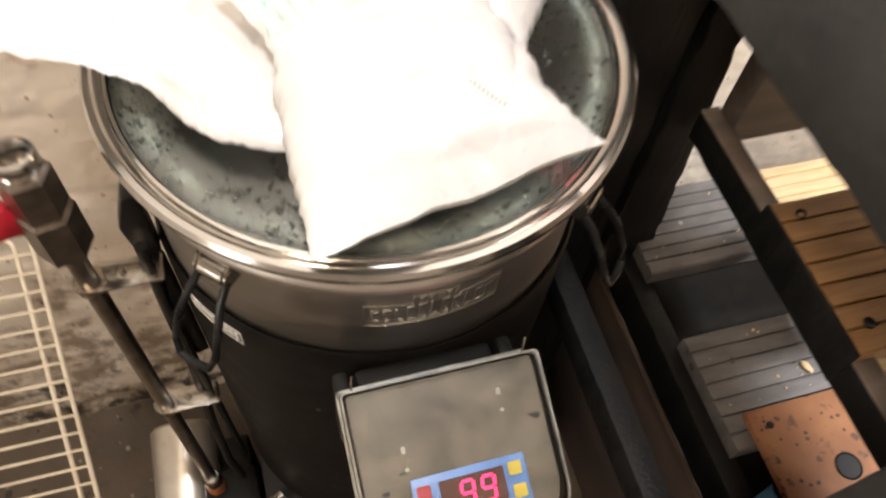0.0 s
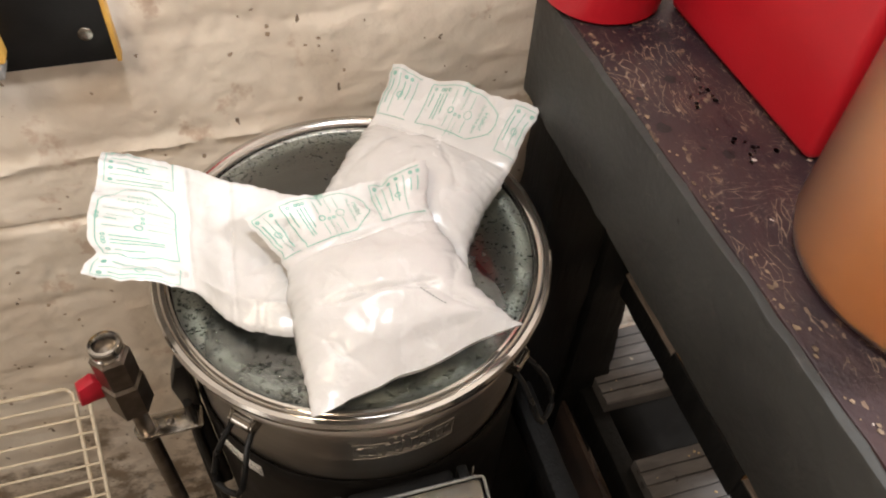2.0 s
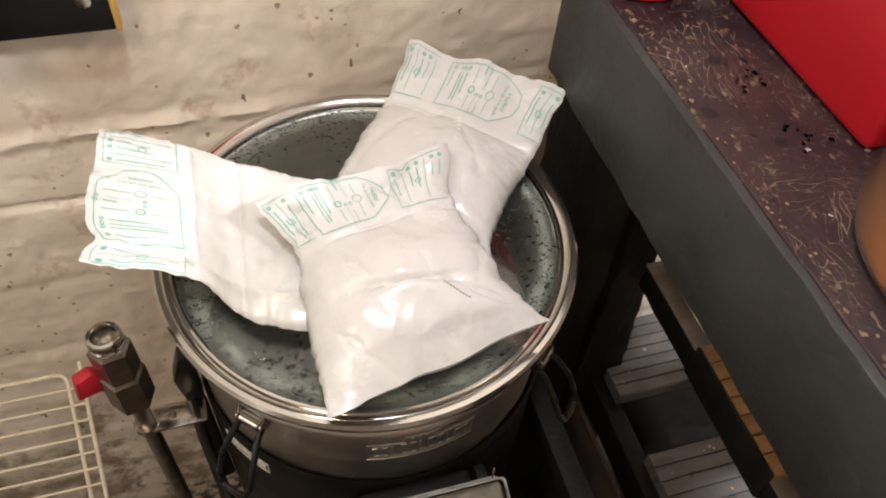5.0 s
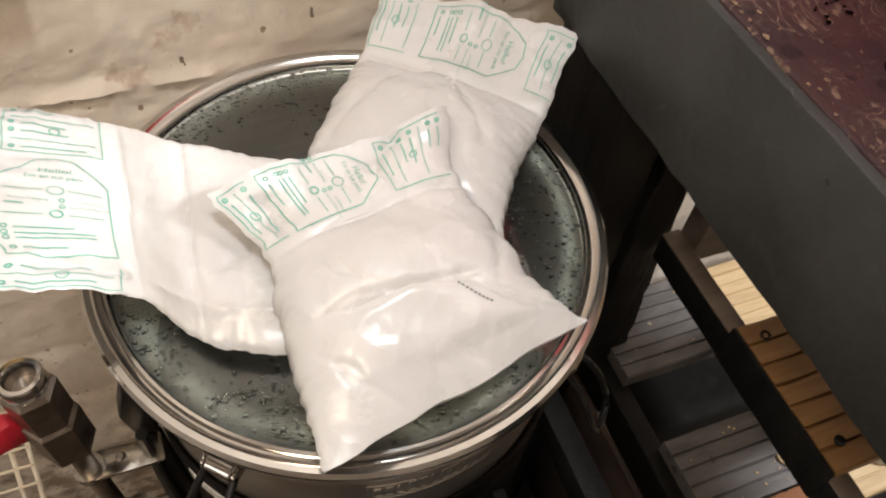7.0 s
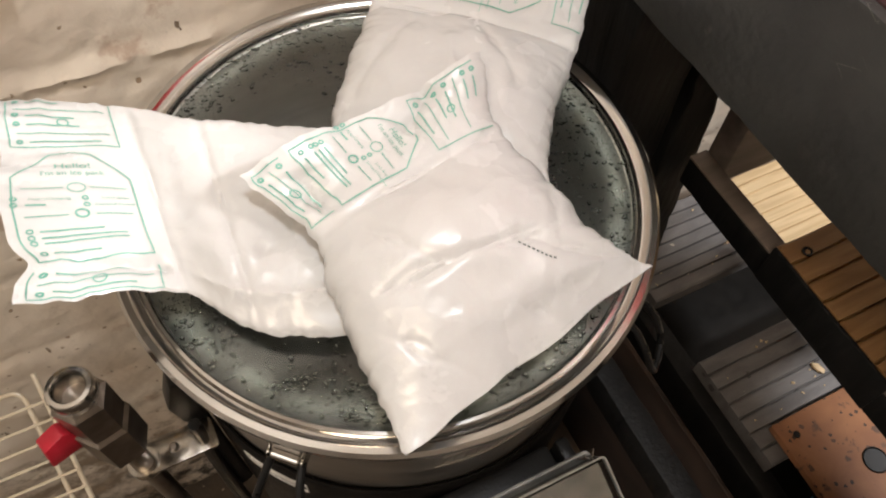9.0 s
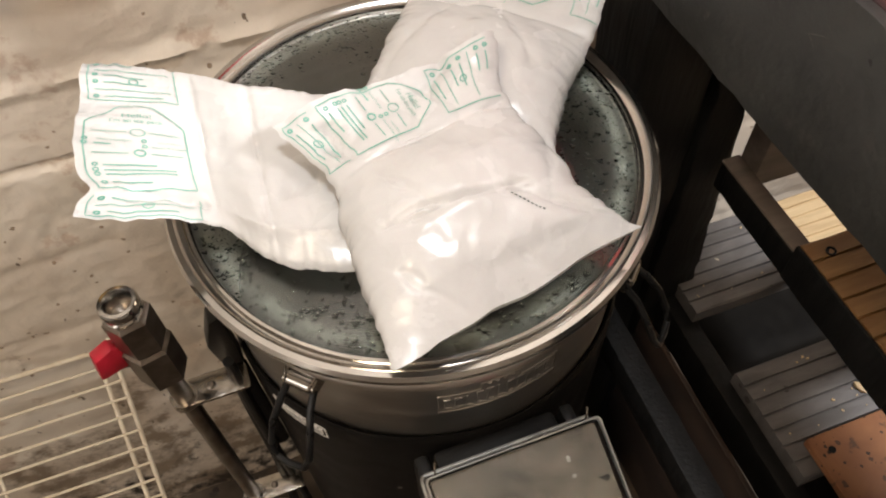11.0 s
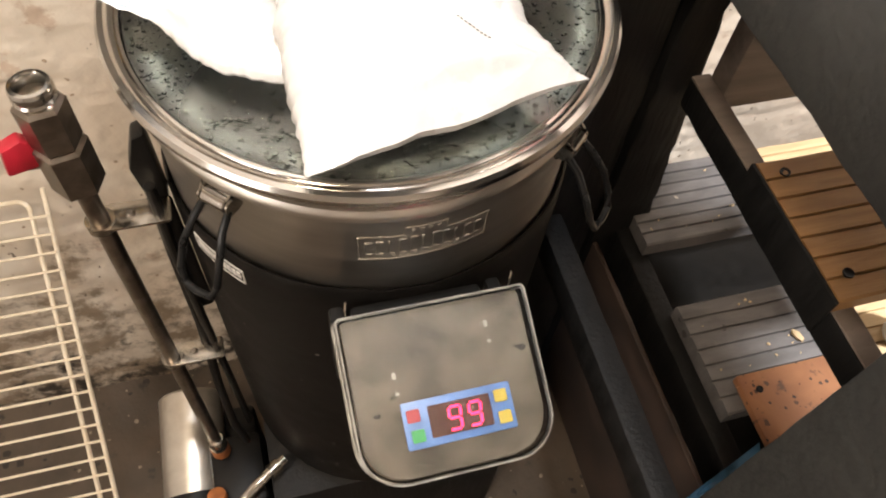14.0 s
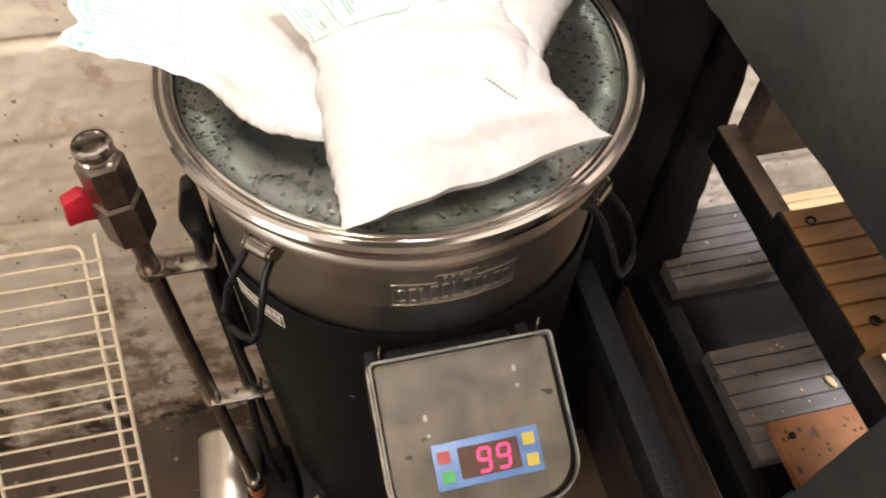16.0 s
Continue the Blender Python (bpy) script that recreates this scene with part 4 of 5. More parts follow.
def ice_pack(rows, seed, flap, lu, lv, panels, label, full, folds, notch=0.0):
    p = Pouch(rows, seed, flap, folds, notch)
    q = np.mean([r[1:4] for r in rows] + [r[4:7] for r in rows], axis=0)
    ob = thing("ice_pack", label, "ice pack", "ice packs on the lid", at=(float(q[0]), float(q[1]), 0.537))
    under("pouch", p.mesh(), M_BAG, ob)
    ink, words = bmesh.new(), bmesh.new()
    rnd = random.Random(seed)
    u0, u1 = 0.025, flap
    um = (u0 + u1) / 2
    for v0, v1, kind in panels:
        h = v1 - v0
        if kind == "house":
            p.stroke(ink, [(u0, v0 + 0.72 * h), (u0, v0), (u1, v0), (u1, v0 + 0.72 * h), (um + 0.05, v1 - 0.03 * h), (um, v1), (um - 0.05, v1 - 0.03 * h), (u0, v0 + 0.72 * h)], 0.0008)
            p.letters(words, "Hello!", um, v0 + 0.80 * h, 0.0060, lu, lv)
            p.letters(words, "I'm an ice pack", um, v0 + 0.735 * h, 0.0042, lu, lv)
            p.ring(ink, um, v0 + 0.61 * h, 0.0034, lu, lv, 0.0006)
            for a, b in ((u0 + 0.02, um - 0.03), (um + 0.03, u1 - 0.02)):
                p.stroke(ink, [(a, v0 + 0.61 * h), (b, v0 + 0.61 * h)], 0.0006)
                p.stroke(ink, [(a, v0 + 0.36 * h), (b, v0 + 0.36 * h)], 0.0006)
            p.ring(ink, um, v0 + 0.37 * h, 0.0024, lu, lv, 0.0010)
            for s, t in ((-1, 0.51), (-1, 0.45), (1, 0.51), (1, 0.45)):
                c = um + s * 0.042 * 0.2 / lu
                p.ring(ink, um + (-0.115 if s < 0 else 0.012) * 0.2 / lu, v0 + t * h, 0.0011, lu, lv, 0.0008)
                word = {(-1, 0.51): "Picnics/Camping", (1, 0.51): "Lunch Boxes", (1, 0.45): "Injuries & Recovery"}.get((s, t))
                a = um + (-0.095 if s < 0 else 0.03) * 0.2 / lu
                if word:
                    p.letters(words, word, a + 0.0085 / lu, v0 + (t - 0.012) * h, 0.0023, lu, lv)
                else:
                    p.stroke(ink, [(a, v0 + t * h), (a + 0.035 * 0.2 / lu, v0 + t * h)], 0.0010)
            for t, g in ((0.24, 0.65), (0.19, 0.9), (0.15, 0.9), (0.06, 0.5)):
                p.ring(ink, u0 + 0.025, v0 + (t + 0.01) * h, 0.0011, lu, lv, 0.0008)
                p.stroke(ink, [(u0 + 0.045, v0 + t * h), (u0 + 0.045 + g * (u1 - u0 - 0.075), v0 + t * h)], 0.0009)
        else:
            p.stroke(ink, [(u0, v1), (u0, v0), (u1, v0), (u1, v1)], 0.0007)
            n = max(3, int(h * lv / 0.0055))
            for k in range(n):
                v = v0 + h * (k + 0.6) / n
                if k % 3 == 1:
                    p.stroke(ink, [(u0 + 0.02, v), (u1 - 0.02, v)], 0.0006)
                else:
                    a = u0 + 0.05
                    p.ring(ink, u0 + 0.025, v, 0.0011, lu, lv, 0.0012)
                    p.stroke(ink, [(a, v), (a + rnd.uniform(0.4, 0.9) * (u1 - a - 0.02), v)], 0.0009)
            p.ring(ink, um, v0 + 0.5 * h, 0.0024, lu, lv, 0.0008)
    under("print", ink, M_PRINT, ob, "pale green printed lines", smooth=False)
    under("lettering", words, M_PRINT, ob, "green printed words", smooth=False)
    if full:
        mark = bmesh.new()
        for k in range(9):
            p.stroke(mark, [(0.680 + 0.0125 * k, 0.655 + 0.0095 * k), (0.688 + 0.0125 * k, 0.661 + 0.0095 * k)], 0.0011)
        under("date_mark", mark, M_INK, ob, "small dark stamped mark", smooth=False)
    return ob


LEFT = [(0, -0.196, -0.042, 0.598, -0.184, 0.098, 0.588, 0.002), (0.33, -0.134, -0.040, 0.562, -0.130, 0.080, 0.574, 0.006), (0.58, -0.108, -0.069, 0.553, -0.092, 0.052, 0.572, 0.012),
        (0.85, -0.074, -0.090, 0.550, -0.050, 0.036, 0.566, 0.012), (1, -0.042, -0.096, 0.549, -0.022, 0.026, 0.560, 0.004)]
BACK = [(0, 0.072, 0.156, 0.586, 0.180, 0.062, 0.592, 0.002), (0.28, 0.042, 0.112, 0.566, 0.141, 0.022, 0.568, 0.009), (0.55, 0.014, 0.082, 0.553, 0.112, -0.008, 0.553, 0.030),
        (0.82, -0.014, 0.046, 0.548, 0.084, -0.042, 0.549, 0.028), (1, -0.024, 0.018, 0.546, 0.078, -0.068, 0.546, 0.004)]
FRONT = [(0, -0.083, -0.012, 0.598, 0.060, 0.006, 0.602, 0.002), (0.28, -0.063, -0.050, 0.578, 0.056, -0.032, 0.583, 0.012), (0.55, -0.064, -0.088, 0.562, 0.069, -0.078, 0.566, 0.033),
         (0.80, -0.064, -0.126, 0.556, 0.080, -0.112, 0.560, 0.025), (0.91, -0.0635, -0.147, 0.5555, 0.090, -0.1215, 0.5585, 0.0135), (1, -0.063, -0.165, 0.555, 0.098, -0.129, 0.557, 0.003)]
ice_pack(BACK, 4.3, 0.26, 0.155, 0.145, ((0.02, 0.22, "list"), (0.30, 0.80, "house"), (0.86, 0.99, "list")), "plump white ice pack leaning up at the lid's back edge", False,
         ((0.31, 0.0, 0.33, 1.0, -0.004, 0.02), (0.42, 0.25, 0.80, 0.10, -0.0022, 0.02), (0.36, 0.55, 0.60, 0.80, -0.0022, 0.02), (0.50, 0.45, 0.85, 0.60, 0.002, 0.03)))
ice_pack(LEFT, 1.7, 0.31, 0.165, 0.135, ((0.01, 0.12, "list"), (0.16, 0.68, "house"), (0.72, 0.98, "list")), "white ice pack with green printed flap overhanging the lid's edge", False,
         ((0.37, 0.0, 0.36, 1.0, -0.0025, 0.012), (0.64, 0.0, 0.58, 1.0, -0.0025, 0.012), (0.10, 0.14, 0.33, 0.10, -0.007, 0.03), (0.45, 0.10, 0.95, 0.16, 0.004, 0.03), (0.7, 0.3, 0.98, 0.6, -0.003, 0.03)), 0.007)
ice_pack(FRONT, 8.2, 0.27, 0.165, 0.145, ((0.02, 0.13, "list"), (0.17, 0.62, "house"), (0.66, 0.95, "list")), "plump white ice pack lying on top of the other packs", True,
         ((0.315, 0.0, 0.30, 1.0, -0.004, 0.018), (0.60, -0.02, 0.665, 0.72, -0.0036, 0.012), (0.72, 0.10, 0.97, 0.30, -0.0028, 0.012), (0.40, 0.20, 0.62, 0.36, -0.0025, 0.012), (0.48, 0.98, 0.74, 0.80, -0.0030, 0.014), (0.86, 0.55, 0.99, 0.62, -0.0030, 0.012), (0.665, 0.70, 0.93, 1.0, -0.0035, 0.025), (0.845, 0.12, 0.82, 0.80, 0.0005, 0.03), (0.14, 0.60, 0.02, 0.75, -0.007, 0.04), (0.10, 0.14, 0.25, 0.10, -0.006, 0.03)))

# ---- controller ----
ctl = thing("controller_box", "grey kettle controller under a clear plastic splash cover, red digits lit", "controller", at=(0, -0.19, 0.40))
CM = Matrix.Translation((0, -0.187, 0.448)) @ pose(0, 0, 0, 22, 0, 0)      # x across, -y down the sloping face, z out


def face(bm):
    return placed(bm, CM)


base = under("case", face(prism(round_rect(-0.0555, 0.0555, -0.098, -0.003, 0.02, 6, (0.004, 0.004, 0.024, 0.024)), 0.052, Matrix.Translation((0, 0, -0.070)), 0.002)), M_CASE, ctl, "silver lower case")
under("panel", face(prism(round_rect(-0.0565, 0.0565, -0.0995, -0.002, 0.02, 6, (0.003, 0.003, 0.0245, 0.0245)), 0.007, Matrix.Translation((0, 0, -0.0178)), 0.001)), M_PANEL, ctl, "grey front panel")


def cover():
    bm = bmesh.new()
    out = round_rect(-0.059, 0.059, -0.102, 0.0, 0.02, 8, (0.003, 0.003, 0.026, 0.026))
    c = Vector((0, -0.05))
    loops = []
    for s, z in ((1.0, -0.030), (1.0, -0.003), (0.985, 0.0), (0.960, 0.0), (0.955, -0.0022), (0.975, -0.005), (0.975, -0.030)):
        loops.append([bm.verts.new((c.x + (x - c.x) * s, c.y + (y - c.y) * s, z)) for x, y in out])
    n = len(out)
    for k in (0, 1, 2, 4, 5):
        a, b = loops[k], loops[k + 1]
        for i in range(n):
            bm.faces.new((a[i], a[(i + 1) % n], b[(i + 1) % n], b[i]))
    bm.faces.new(loops[3])
    bm.faces.new(loops[4][::-1])
    a, b = loops[6], loops[0]
    for i in range(n):
        bm.faces.new((a[i], a[(i + 1) % n], b[(i + 1) % n], b[i]))
    bmesh.ops.recalc_face_normals(bm, faces=bm.faces[:])
    return bm


cov = under("splash_cover", face(cover()), M_COVER, ctl, "scratched clear plastic cover")
cov.visible_shadow = False
# opaque pale tubes trace the clear cover's top edge and foot
lip = [CM @ Vector((x * 0.995, (y + 0.05) * 0.995 - 0.05, -0.0012)) for x, y in round_rect(-0.059, 0.059, -0.102, 0.0, 0.02, 8, (0.003, 0.003, 0.026, 0.026))]
under("cover_lip", tube(lip, 0.0007, 8, closed=True), M_LIP, ctl, "pale edge of the clear cover")
low = [CM @ Vector((x, y, -0.030)) for x, y in round_rect(-0.0595, 0.0595, -0.1025, 0.0005, 0.02, 8, (0.003, 0.003, 0.026, 0.026))]
under("cover_flange", tube(low, 0.0014, 8, closed=True), M_LIP, ctl, "pale flange round the cover's foot")
ZP = -0.0106
disp = under("display", face(prism(round_rect(-0.030, 0.038, -0.084, -0.056, 0.001, 2), 0.0012, Matrix.Translation((0, 0, ZP)), 0.0003)), M_BLUE, ctl, "pale blue display surround")


def sub(name, bm, material, parent, label=""):
    o = part(name, bm, material, parent, label, smooth=False)
    o.data.transform(Matrix.Translation(-Vector(ctl.location)))
    return o


sub("window", face(prism(round_rect(-0.0145, 0.024, -0.0795, -0.0605, 0.0008, 2), 0.0008, Matrix.Translation((0, 0, ZP + 0.0012)))), M_DARKRED, disp, "dark display window")
for x, y, mm in ((-0.0235, -0.0645, M_BTN_RED), (-0.0225, -0.0765, M_BTN_GREEN), (0.0310, -0.0635, M_BTN_YELLOW), (0.0315, -0.0765, M_BTN_YELLOW)):
    sub("button", face(prism(round_rect(x - 0.0040, x + 0.0040, y - 0.0038, y + 0.0038, 0.001, 3), 0.0012, Matrix.Translation((0, 0, ZP + 0.0011)), 0.0003)), mm, disp)


def digit_nine(x, y, w=0.0072, h=0.0135, t=0.0014):
    bm = bmesh.new()
    sk = 0.0012
    segs = {"a": (0, h, w, h), "b": (w, h / 2, w, h), "c": (w, 0, w, h / 2), "d": (0, 0, w, 0), "f": (0, h / 2, 0, h), "g": (0, h / 2, w, h / 2)}
    for k in "abcdfg":
        ax, ay, bx, by = segs[k]
        g = 0.0007
        if ay == by:
            r = ((ax + g, ay - t / 2), (bx - g, ay - t / 2), (bx - g, ay + t / 2), (ax + g, ay + t / 2))
        else:
            r = ((ax - t / 2, ay + g), (ax + t / 2, ay + g), (ax + t / 2, by - g), (ax - t / 2, by - g))
        join(bm, prism([(x + px + sk * (py / h), y + py) for px, py in r], 0.0004))
    return placed(bm, Matrix.Translation((0, 0, ZP + 0.0021)))


for x in (-0.0030, 0.0095):
    sub("digit", face(digit_nine(x, -0.0772)), M_LED, disp, "glowing red digit nine")
for x in (-0.052, 0.050):
    under("wire_clip", tube([CM @ Vector(p) for p in ((x, 0.000, -0.004), (x, 0.004, 0.004), (x + 0.001, 0.008, 0.007))], 0.0007, 6), M_CHROME, ctl)
for x, y in ((-0.030, -0.050), (0.032, -0.030)):
    for k in range(2):
        under("panel_mark", face(prism(round_rect(x - 0.0012, x + 0.0012, y - 0.001 + k * 0.010, y + 0.001 + k * 0.012, 0.0006, 2), 0.0004, Matrix.Translation((0, 0, ZP)))), M_CASE, ctl)
under("bracket", box(-0.060, -0.050, -0.180, -0.158, 0.34, 0.412, 0.003), M_BLACK, ctl)
under("bracket", box(0.046, 0.056, -0.180, -0.158, 0.36, 0.412, 0.003), M_BLACK, ctl)
under("mount", box(-0.046, 0.044, -0.180, -0.156, 0.30, 0.405, 0.004), M_BLACK, ctl, "black mounting bracket")

# ---- recirculation pipe ----
PX, PY = -0.198, -0.0555
pipe = thing("recirculation_pipe", "upright steel pipe with ball valve and red lever beside the kettle", "pipe", at=(PX, PY, -0.05))
under("tube", lathe([(0, -0.052), (0.0066, -0.052), (0.0066, 0.46), (0, 0.46)], 24, m=Matrix.Translation((PX, PY, 0))), M_HEX, pipe)


def hex_block(z0, z1, r, rot, c=0.0025):
    bm = lathe([(0, z0), (r - c, z0), (r, z0 + c), (r, z1 - c), (r - c, z1), (0, z1)], 6, m=Matrix.Translation((PX, PY, 0)) @ pose(0, 0, 0, 0, 0, rot))
    return bm


valve = under("ball_valve", hex_block(0.448, 0.489, 0.0165, 12), M_HEX, pipe, "dull steel hexagonal valve body")
under("valve_nut", hex_block(0.4885, 0.524, 0.0150, 12), M_HEX, pipe)
neck = [(0.0070, 0.516), (0.0118, 0.518), (0.0118, 0.5225), (0.0108, 0.5235), (0.0108, 0.5255), (0.0122, 0.5270), (0.0112, 0.5285), (0.0122, 0.5300), (0.0122, 0.5345), (0.0112, 0.5365), (0.0090, 0.5368), (0.0080, 0.5350), (0.0070, 0.5200)]
under("threaded_neck", lathe(neck, 40, closed=True, m=Matrix.Translation((PX, PY, 0))), M_POLISH, pipe, "bright threaded steel neck")
under("neck_ball", lathe([(0, 0.5225), (0.005, 0.522), (0.0072, 0.520), (0.0072, 0.517)], 24, m=Matrix.Translation((PX, PY, 0))), M_CHROME, pipe)
under("lever", placed(prism([(-0.011, -0.010), (0.010, -0.012), (0.012, 0.004), (0.004, 0.013), (-0.008, 0.010)], 0.010, None, 0.0012), Matrix.Translation((PX - 0.025, PY + 0.003, 0.485)) @ pose(0, 0, 0, 90, 0, 20)), M_LEVER, pipe, "red vinyl lever")
under("stem", lathe([(0, 0), (0.0045, 0), (0.0045, 0.012), (0, 0.012)], 12, m=Matrix.Translation((PX - 0.024, PY, 0.474)) @ pose(0, 0, 0, 0, 90, 0)), M_HEX, pipe)
for z in (0.405, 0.186):
    under("pipe_clamp", lathe([(0.0066, z - 0.004), (0.0100, z - 0.004), (0.0100, z + 0.004), (0.0066, z + 0.004)], 24, closed=True, m=Matrix.Translation((PX, PY, 0))), M_CHROME, pipe)
    under("bracket_plate", prism(round_rect(PX, -0.151, PY - 0.010, PY + 0.012, 0.003), 0.002, Matrix.Translation((0, 0, z + 0.001)), 0.0004), M_CHROME, pipe, "bent steel bracket")
    under("screw", lathe([(0, 0.0022), (0.002, 0.0022), (0.0034, 0.0008), (0.0034, 0)], 14, m=Matrix.Translation((PX + 0.020, PY + 0.001, z + 0.003))), M_HEX, pipe)
under("coupling", lathe([(0, -0.058), (0.0105, -0.058), (0.0105, -0.040), (0.0085, -0.037), (0, -0.037)], 24, m=Matrix.Translation((PX, PY, 0))), M_CHROME, pipe)
under("hose_stub", lathe([(0, -0.082), (0.0100, -0.082), (0.0112, -0.078), (0.0098, -0.070), (0.0112, -0.064), (0.0098, -0.058), (0, -0.058)], 24, m=Matrix.Translation((PX, PY, 0))), M_COPPER, pipe, "orange hose stub")

pump = thing("pump", "aluminium circulation pump with black end cap beside the kettle", "pump", at=(-0.235, -0.02, FLOOR))
pm = Matrix.Translation((-0.236, 0.045, -0.125)) @ pose(0, 0, 0, 98, 0, -2)
under("motor", lathe([(0, 0), (0.036, 0), (0.040, 0.004), (0.040, 0.128), (0.0395, 0.130), (0, 0.130)], 48, m=pm), M_PUMP, pump)
under("end_cap", lathe([(0, 0.130), (0.041, 0.130), (0.042, 0.134), (0.040, 0.150), (0.030, 0.154), (0, 0.155)], 48, m=pm), M_BLACK, pump, "black end cap")
under("pump_head", box(-0.215, -0.150, -0.125, -0.035, -0.16, -0.084, 0.010), M_BLACK, pump)
under("hose_stub", lathe([(0, 0), (0.0105, 0), (0.0118, 0.006), (0.0105, 0.012), (0.0118, 0.018), (0.0105, 0.024), (0, 0.026)], 24, m=Matrix.Translation((-0.208, -0.118, -0.092)) @ pose(0, 0, 0, -20, 0, 0)), M_COPPER, pump, "orange hose stub")
under("foot", box(-0.262, -0.160, -0.10, 0.03, FLOOR, -0.155, 0.006), M_BLACK, pump)
tap = thing("drain_tap", "chrome drain tube at the foot of the kettle", "tap", at=(-0.145, -0.10, -0.06))
under("tube", tube([(-0.124, -0.092, -0.052), (-0.140, -0.101, -0.052), (-0.158, -0.112, -0.056), (-0.180, -0.126, -0.066), (-0.196, -0.140, -0.085)], 0.0062, 16), M_POLISH, tap)
under("collar", tube([(-0.132, -0.0965, -0.052), (-0.143, -0.1035, -0.0525)], 0.0088, 16), M_CHROME, tap)

# ---- wire rack ----
rack = thing("wire_rack", "cream-coated wire shelf rack leaning against the wall", "wire rack", at=(-0.45, 0.0, FLOOR))
top, dn = Vector((0, 0.158, 0.190)), Vector((0, -0.740, -0.673)).normalized()
span = (0.190 - FLOOR) / -dn.z - 0.003
R0 = 0.0026


def on_rack(x, s, lift=0.0):
    return Vector((x, 0, 0)) + top + dn * s + lift * Vector((0, -dn.z, dn.y)) * -1


under("rod", tube([on_rack(-0.311, -0.007), on_rack(-0.311, span)], R0, 8), M_RACK, rack)
fr = [on_rack(-0.327, span)] + [on_rack(-0.327, 0.028)] + [on_rack(-0.339 + 0.012 * math.cos(t), 0.016 - 0.012 * math.sin(t)) for t in (0.0, 0.4, 0.8, 1.2, 1.57)] + [on_rack(-0.62, 0.004), on_rack(-0.632, 0.016), on_rack(-0.632, span)]
under("frame", tube(fr, R0, 8), M_RACK, rack)
under("rod", tube([on_rack(-0.460, 0.004, -0.003), on_rack(-0.460, span, -0.003)], R0 * 0.9, 8), M_RACK, rack)
wire = tube([(-0.311, 0, 0), (-0.4, 0, 0), (-0.52, 0, 0), (-0.632, 0, 0)], 0.0016, 6)
first = None
s = 0.0225
while s < span - 0.01:
    if first is None:
        first = under("wire", wire, M_RACK, rack)
        first.location = Vector(on_rack(0, s, 0.003))
    else:
        o = first.copy()
        scene.collection.objects.link(o)
        o.location = Vector(on_rack(0, s, 0.003))
    s += 0.0193
for o in rack.children:
    if o.name.startswith("wire"):
        o.data.update()

# ---- wall board ----
board = thing("wall_board", "black painted board with raw yellow edge screwed to the wall", "wall board", at=(-0.26, 0.165, 0.70))
under("board", box(-0.42, -0.161, 0.158, 0.172, 0.629, 0.84, 0.001), M_BLACK, board)
under("edge_strip", box(-0.1608, -0.157, 0.1575, 0.172, 0.627, 0.84, 0.0008), M_YELLOW, board, "raw yellow plywood edge")
under("screw", lathe([(0, 0.0012), (0.002, 0.0016), (0.0055, 0.0008), (0.0060, 0)], 18, m=Matrix.Translation((-0.178, 0.158, 0.655)) @ pose(0, 0, 0, 90, 0, 0)), M_CHROME, board)
under("bracket", box(-0.33, -0.2365, 0.140, 0.1575, 0.648, 0.705, 0.002), M_YELLOW, board, "orange edged bracket")
under("insert", box(-0.33, -0.2455, 0.1365, 0.1398, 0.648, 0.682, 0.0015), M_BLACK, board, "black insert")
under("ledge", box(-0.33, -0.2400, 0.134, 0.1575, 0.6385, 0.6475, 0.001), M_CASE, board, "grey metal ledge")

# ---- things on the bench ----
can = thing("red_canister", "glossy red plastic box-shaped canister on the worktop", "canister", at=(0.36, -0.05, 0.69))
under("body", box(0.268, 0.470, -0.142, 0.048, 0.6902, 0.96, 0.007, seg=3), M_RED, can)
under("cap", lathe([(0, 0.96), (0.024, 0.96), (0.025, 0.963), (0.025, 0.982), (0.022, 0.985), (0, 0.985)], 32, m=Matrix.Translation((0.33, -0.05, 0))), M_RED, can)
tub = tagged(under("tub", lathe([(0, 0.6905), (0.044, 0.6905), (0.0475, 0.693), (0.050, 0.72), (0.0505, 0.724), (0.0525, 0.725), (0.0525, 0.729), (0.048, 0.729), (0.047, 0.72), (0.044, 0.696), (0, 0.696)], 64,
             m=Matrix.Translation((0.221, 0.074, 0))), M_RED, thing("red_tub", "round red plastic tub on the worktop by the wall", "tub", at=(0.221, 0.074, 0.69))))
jug = thing("plastic_jug", "frosted plastic jug part filled with cloudy amber liquid on the worktop", "jug", at=(0.288, -0.235, 0.69))
JM = Matrix.Translation((0.291, -0.240, 0)) @ Matrix.Diagonal((1.12, 1.12, 1, 1))
jl = under("jug_wall", lathe([(0, 0.6905), (0.066, 0.6905), (0.074, 0.696), (0.0765, 0.706), (0.0765, 0.90), (0.070, 0.93), (0.035, 0.955), (0.026, 0.96), (0.026, 0.985), (0.0245, 0.985), (0.0245, 0.959),
                              (0.034, 0.953), (0.069, 0.928), (0.0752, 0.899), (0.0752, 0.706), (0.0728, 0.697), (0.066, 0.692), (0, 0.692)], 64, m=JM), M_JUG, jug)
jl.visible_shadow = False
under("contents", lathe([(0, 0.6925), (0.066, 0.6925), (0.0724, 0.6975), (0.0748, 0.7065), (0.0748, 0.845), (0, 0.845)], 64, m=JM), M_LIQ, jug, "cloudy amber liquid")
under("lid", lathe([(0, 0.99), (0.028, 0.99), (0.029, 0.987), (0.029, 0.968), (0.0265, 0.968), (0.0265, 0.985), (0, 0.985)], 32, m=JM), M_WHITE, jug)

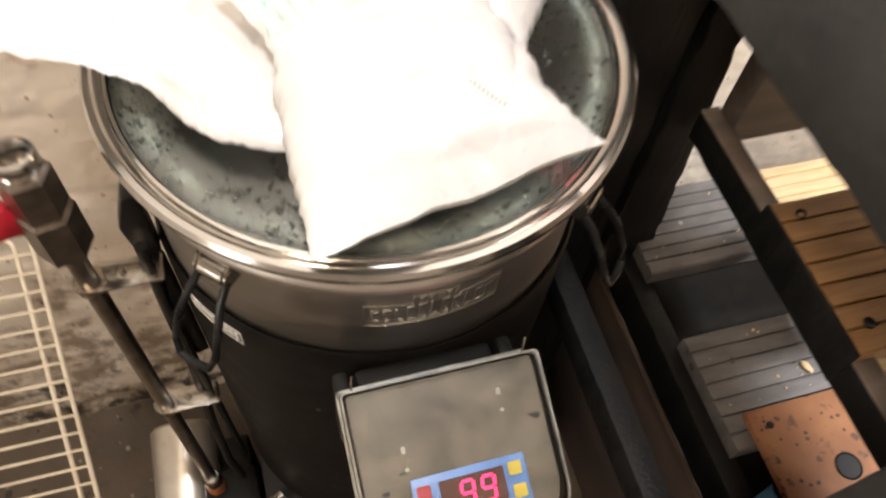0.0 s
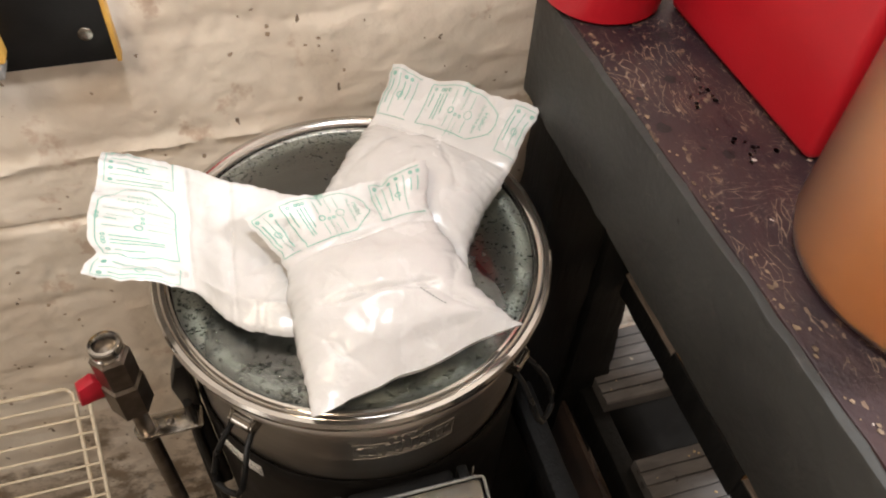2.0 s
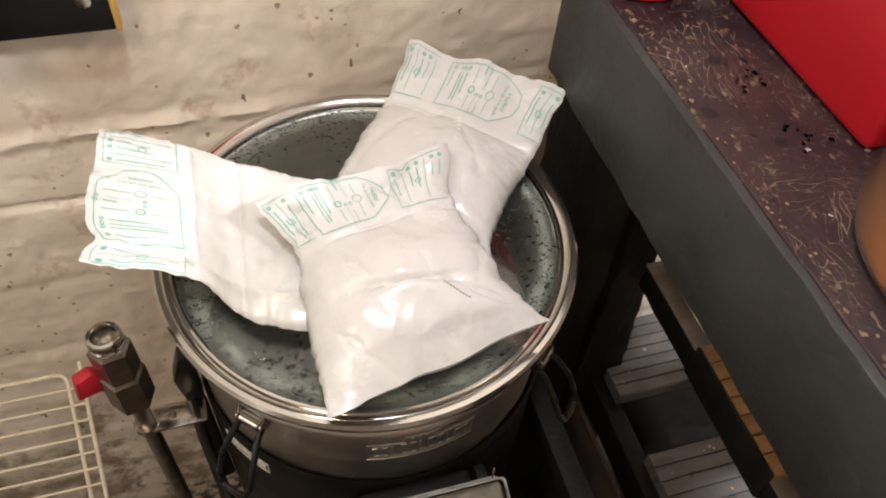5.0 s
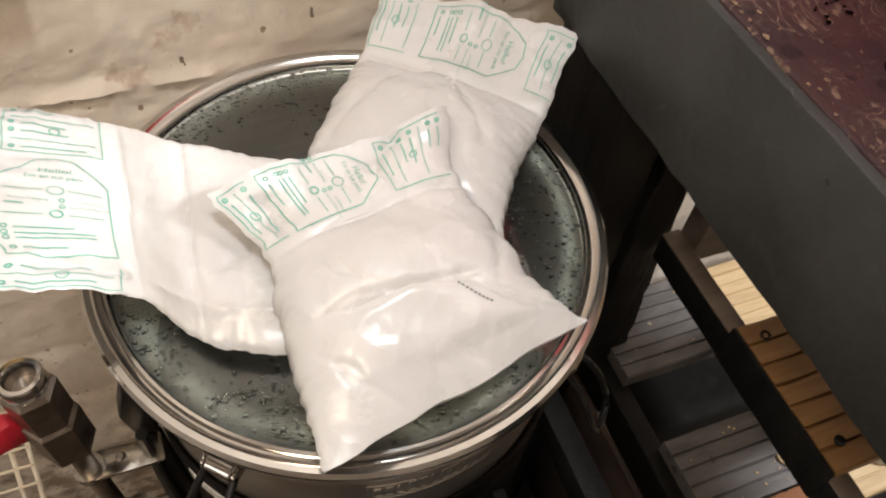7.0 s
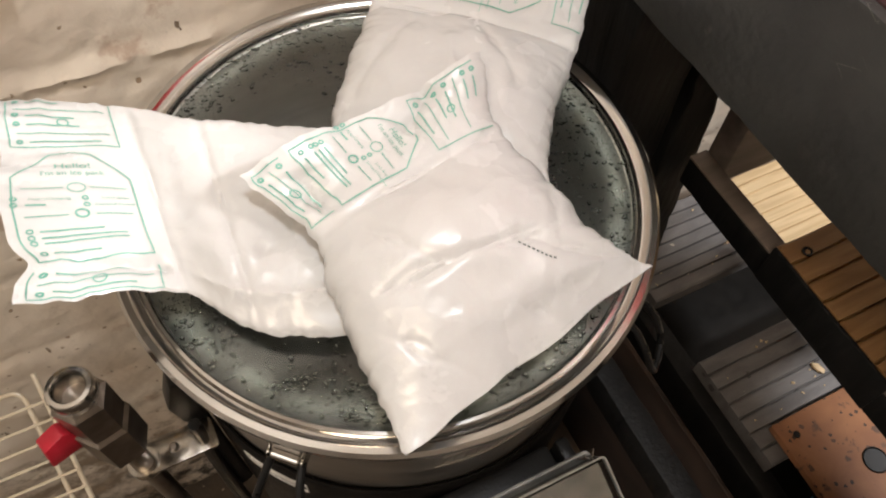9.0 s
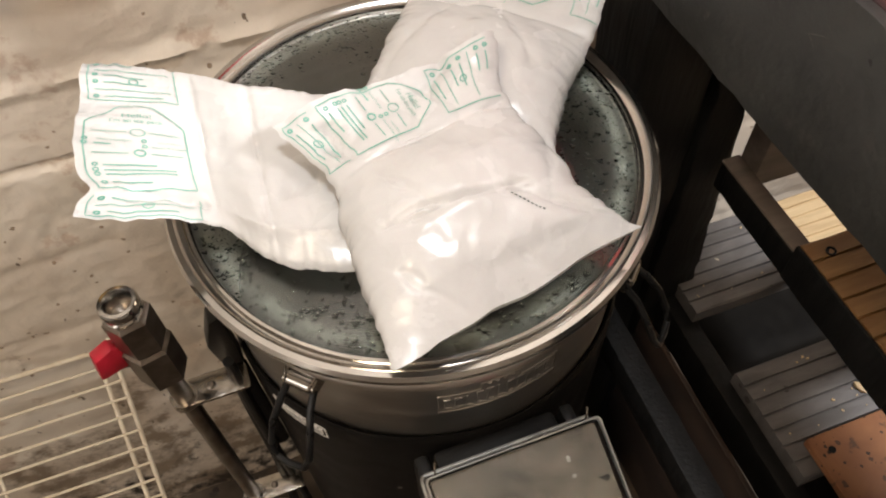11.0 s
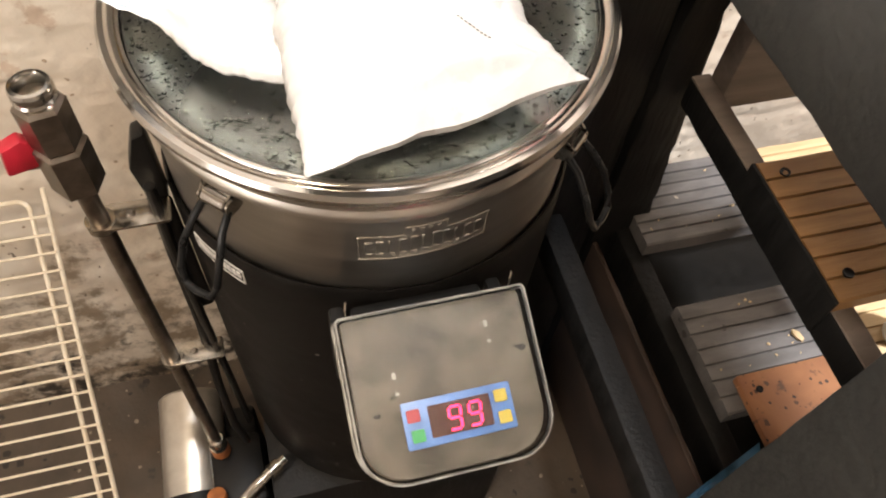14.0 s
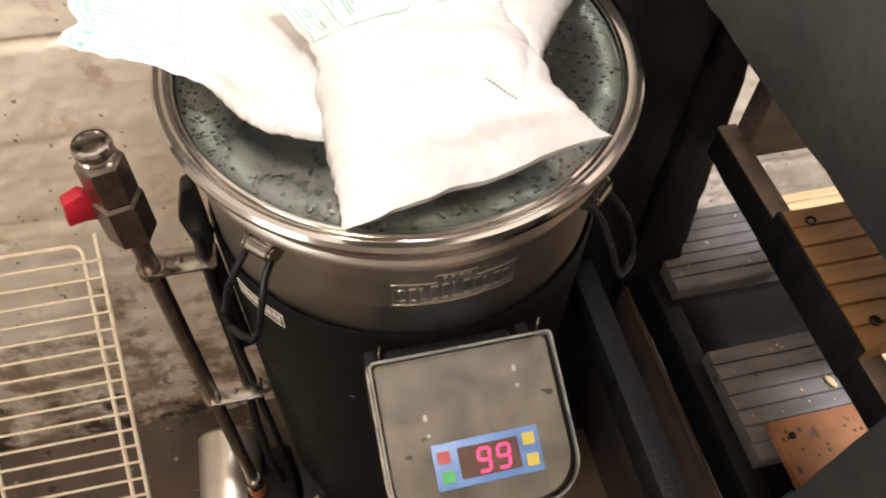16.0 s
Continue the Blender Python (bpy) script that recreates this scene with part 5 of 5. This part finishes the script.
# ---- clutter under the bench ----
wb = thing("white_bottle", "small white plastic bottle standing on the pale deck boards", "bottle", at=(0.520, -0.185, 0.166))
under("body", lathe([(0, 0.4005), (0.016, 0.4005), (0.018, 0.404), (0.018, 0.45), (0.015, 0.458), (0.009, 0.463), (0, 0.463)], 32, m=Matrix.Translation((0.520, -0.185, -0.2343))), M_WHITE, wb)
under("cap", lathe([(0, 0.463), (0.009, 0.463), (0.0092, 0.476), (0.008, 0.478), (0, 0.478)], 24, m=Matrix.Translation((0.520, -0.185, -0.2343))), M_WHITE, wb)


def film_scrap():
    bm = bmesh.new()
    n, m = 24, 6
    g = []
    for i in range(n + 1):
        t = i / n
        row = []
        for j in range(m + 1):
            s = j / m - 0.5
            row.append(bm.verts.new((0.215 + 0.085 * t, -0.296 + 0.018 * t + 0.022 * s * (0.5 + t), 0.190 + 0.010 * math.sin(t * 7) + 0.010 * s + 0.006 * noise.noise((t * 5, s * 4, 2)))))
        g.append(row)
    for a, b in zip(g, g[1:]):
        for j in range(m):
            bm.faces.new((a[j], a[j + 1], b[j + 1], b[j]))
    r = bmesh.ops.solidify(bm, geom=bm.faces[:], thickness=0.0012)
    return bm


scrap = thing("plastic_scrap", "crumpled scrap of blue plastic resting on the bench rails", "plastic scrap", at=(0.255, -0.288, 0.18))
under("sheet", film_scrap(), M_BLUEPL, scrap)


def crumbs():
    """Bits of grain and wood dropped on the deck boards."""
    rnd = random.Random(5)
    bm = bmesh.new()
    for k in range(22):
        b = bmesh.new()
        r = rnd.uniform(0.0006, 0.0015) if k else 0.0042
        bmesh.ops.create_icosphere(b, subdivisions=1, radius=r)
        for v in b.verts:
            v.co *= 1 + 0.5 * noise.noise(v.co * 900 + Vector((k, 0, 0)))
        x, y = (0.413, -0.161) if k == 0 else (rnd.uniform(0.31, 0.44), rnd.choice((rnd.uniform(-0.02, 0.075), rnd.uniform(-0.18, -0.105))))
        bmesh.ops.transform(b, matrix=pose(x, y, 0.1665 + r * 0.4, 0, 0, rnd.uniform(0, 180)) @ Matrix.Diagonal((rnd.uniform(1, 2.2), 1, 0.7, 1)), verts=b.verts[:])
        join(bm, b)
    return bm


tagged(part("crumbs", crumbs(), M_PALE), "pale crumbs of grain and wood on the deck boards", "debris", kind="stuff")
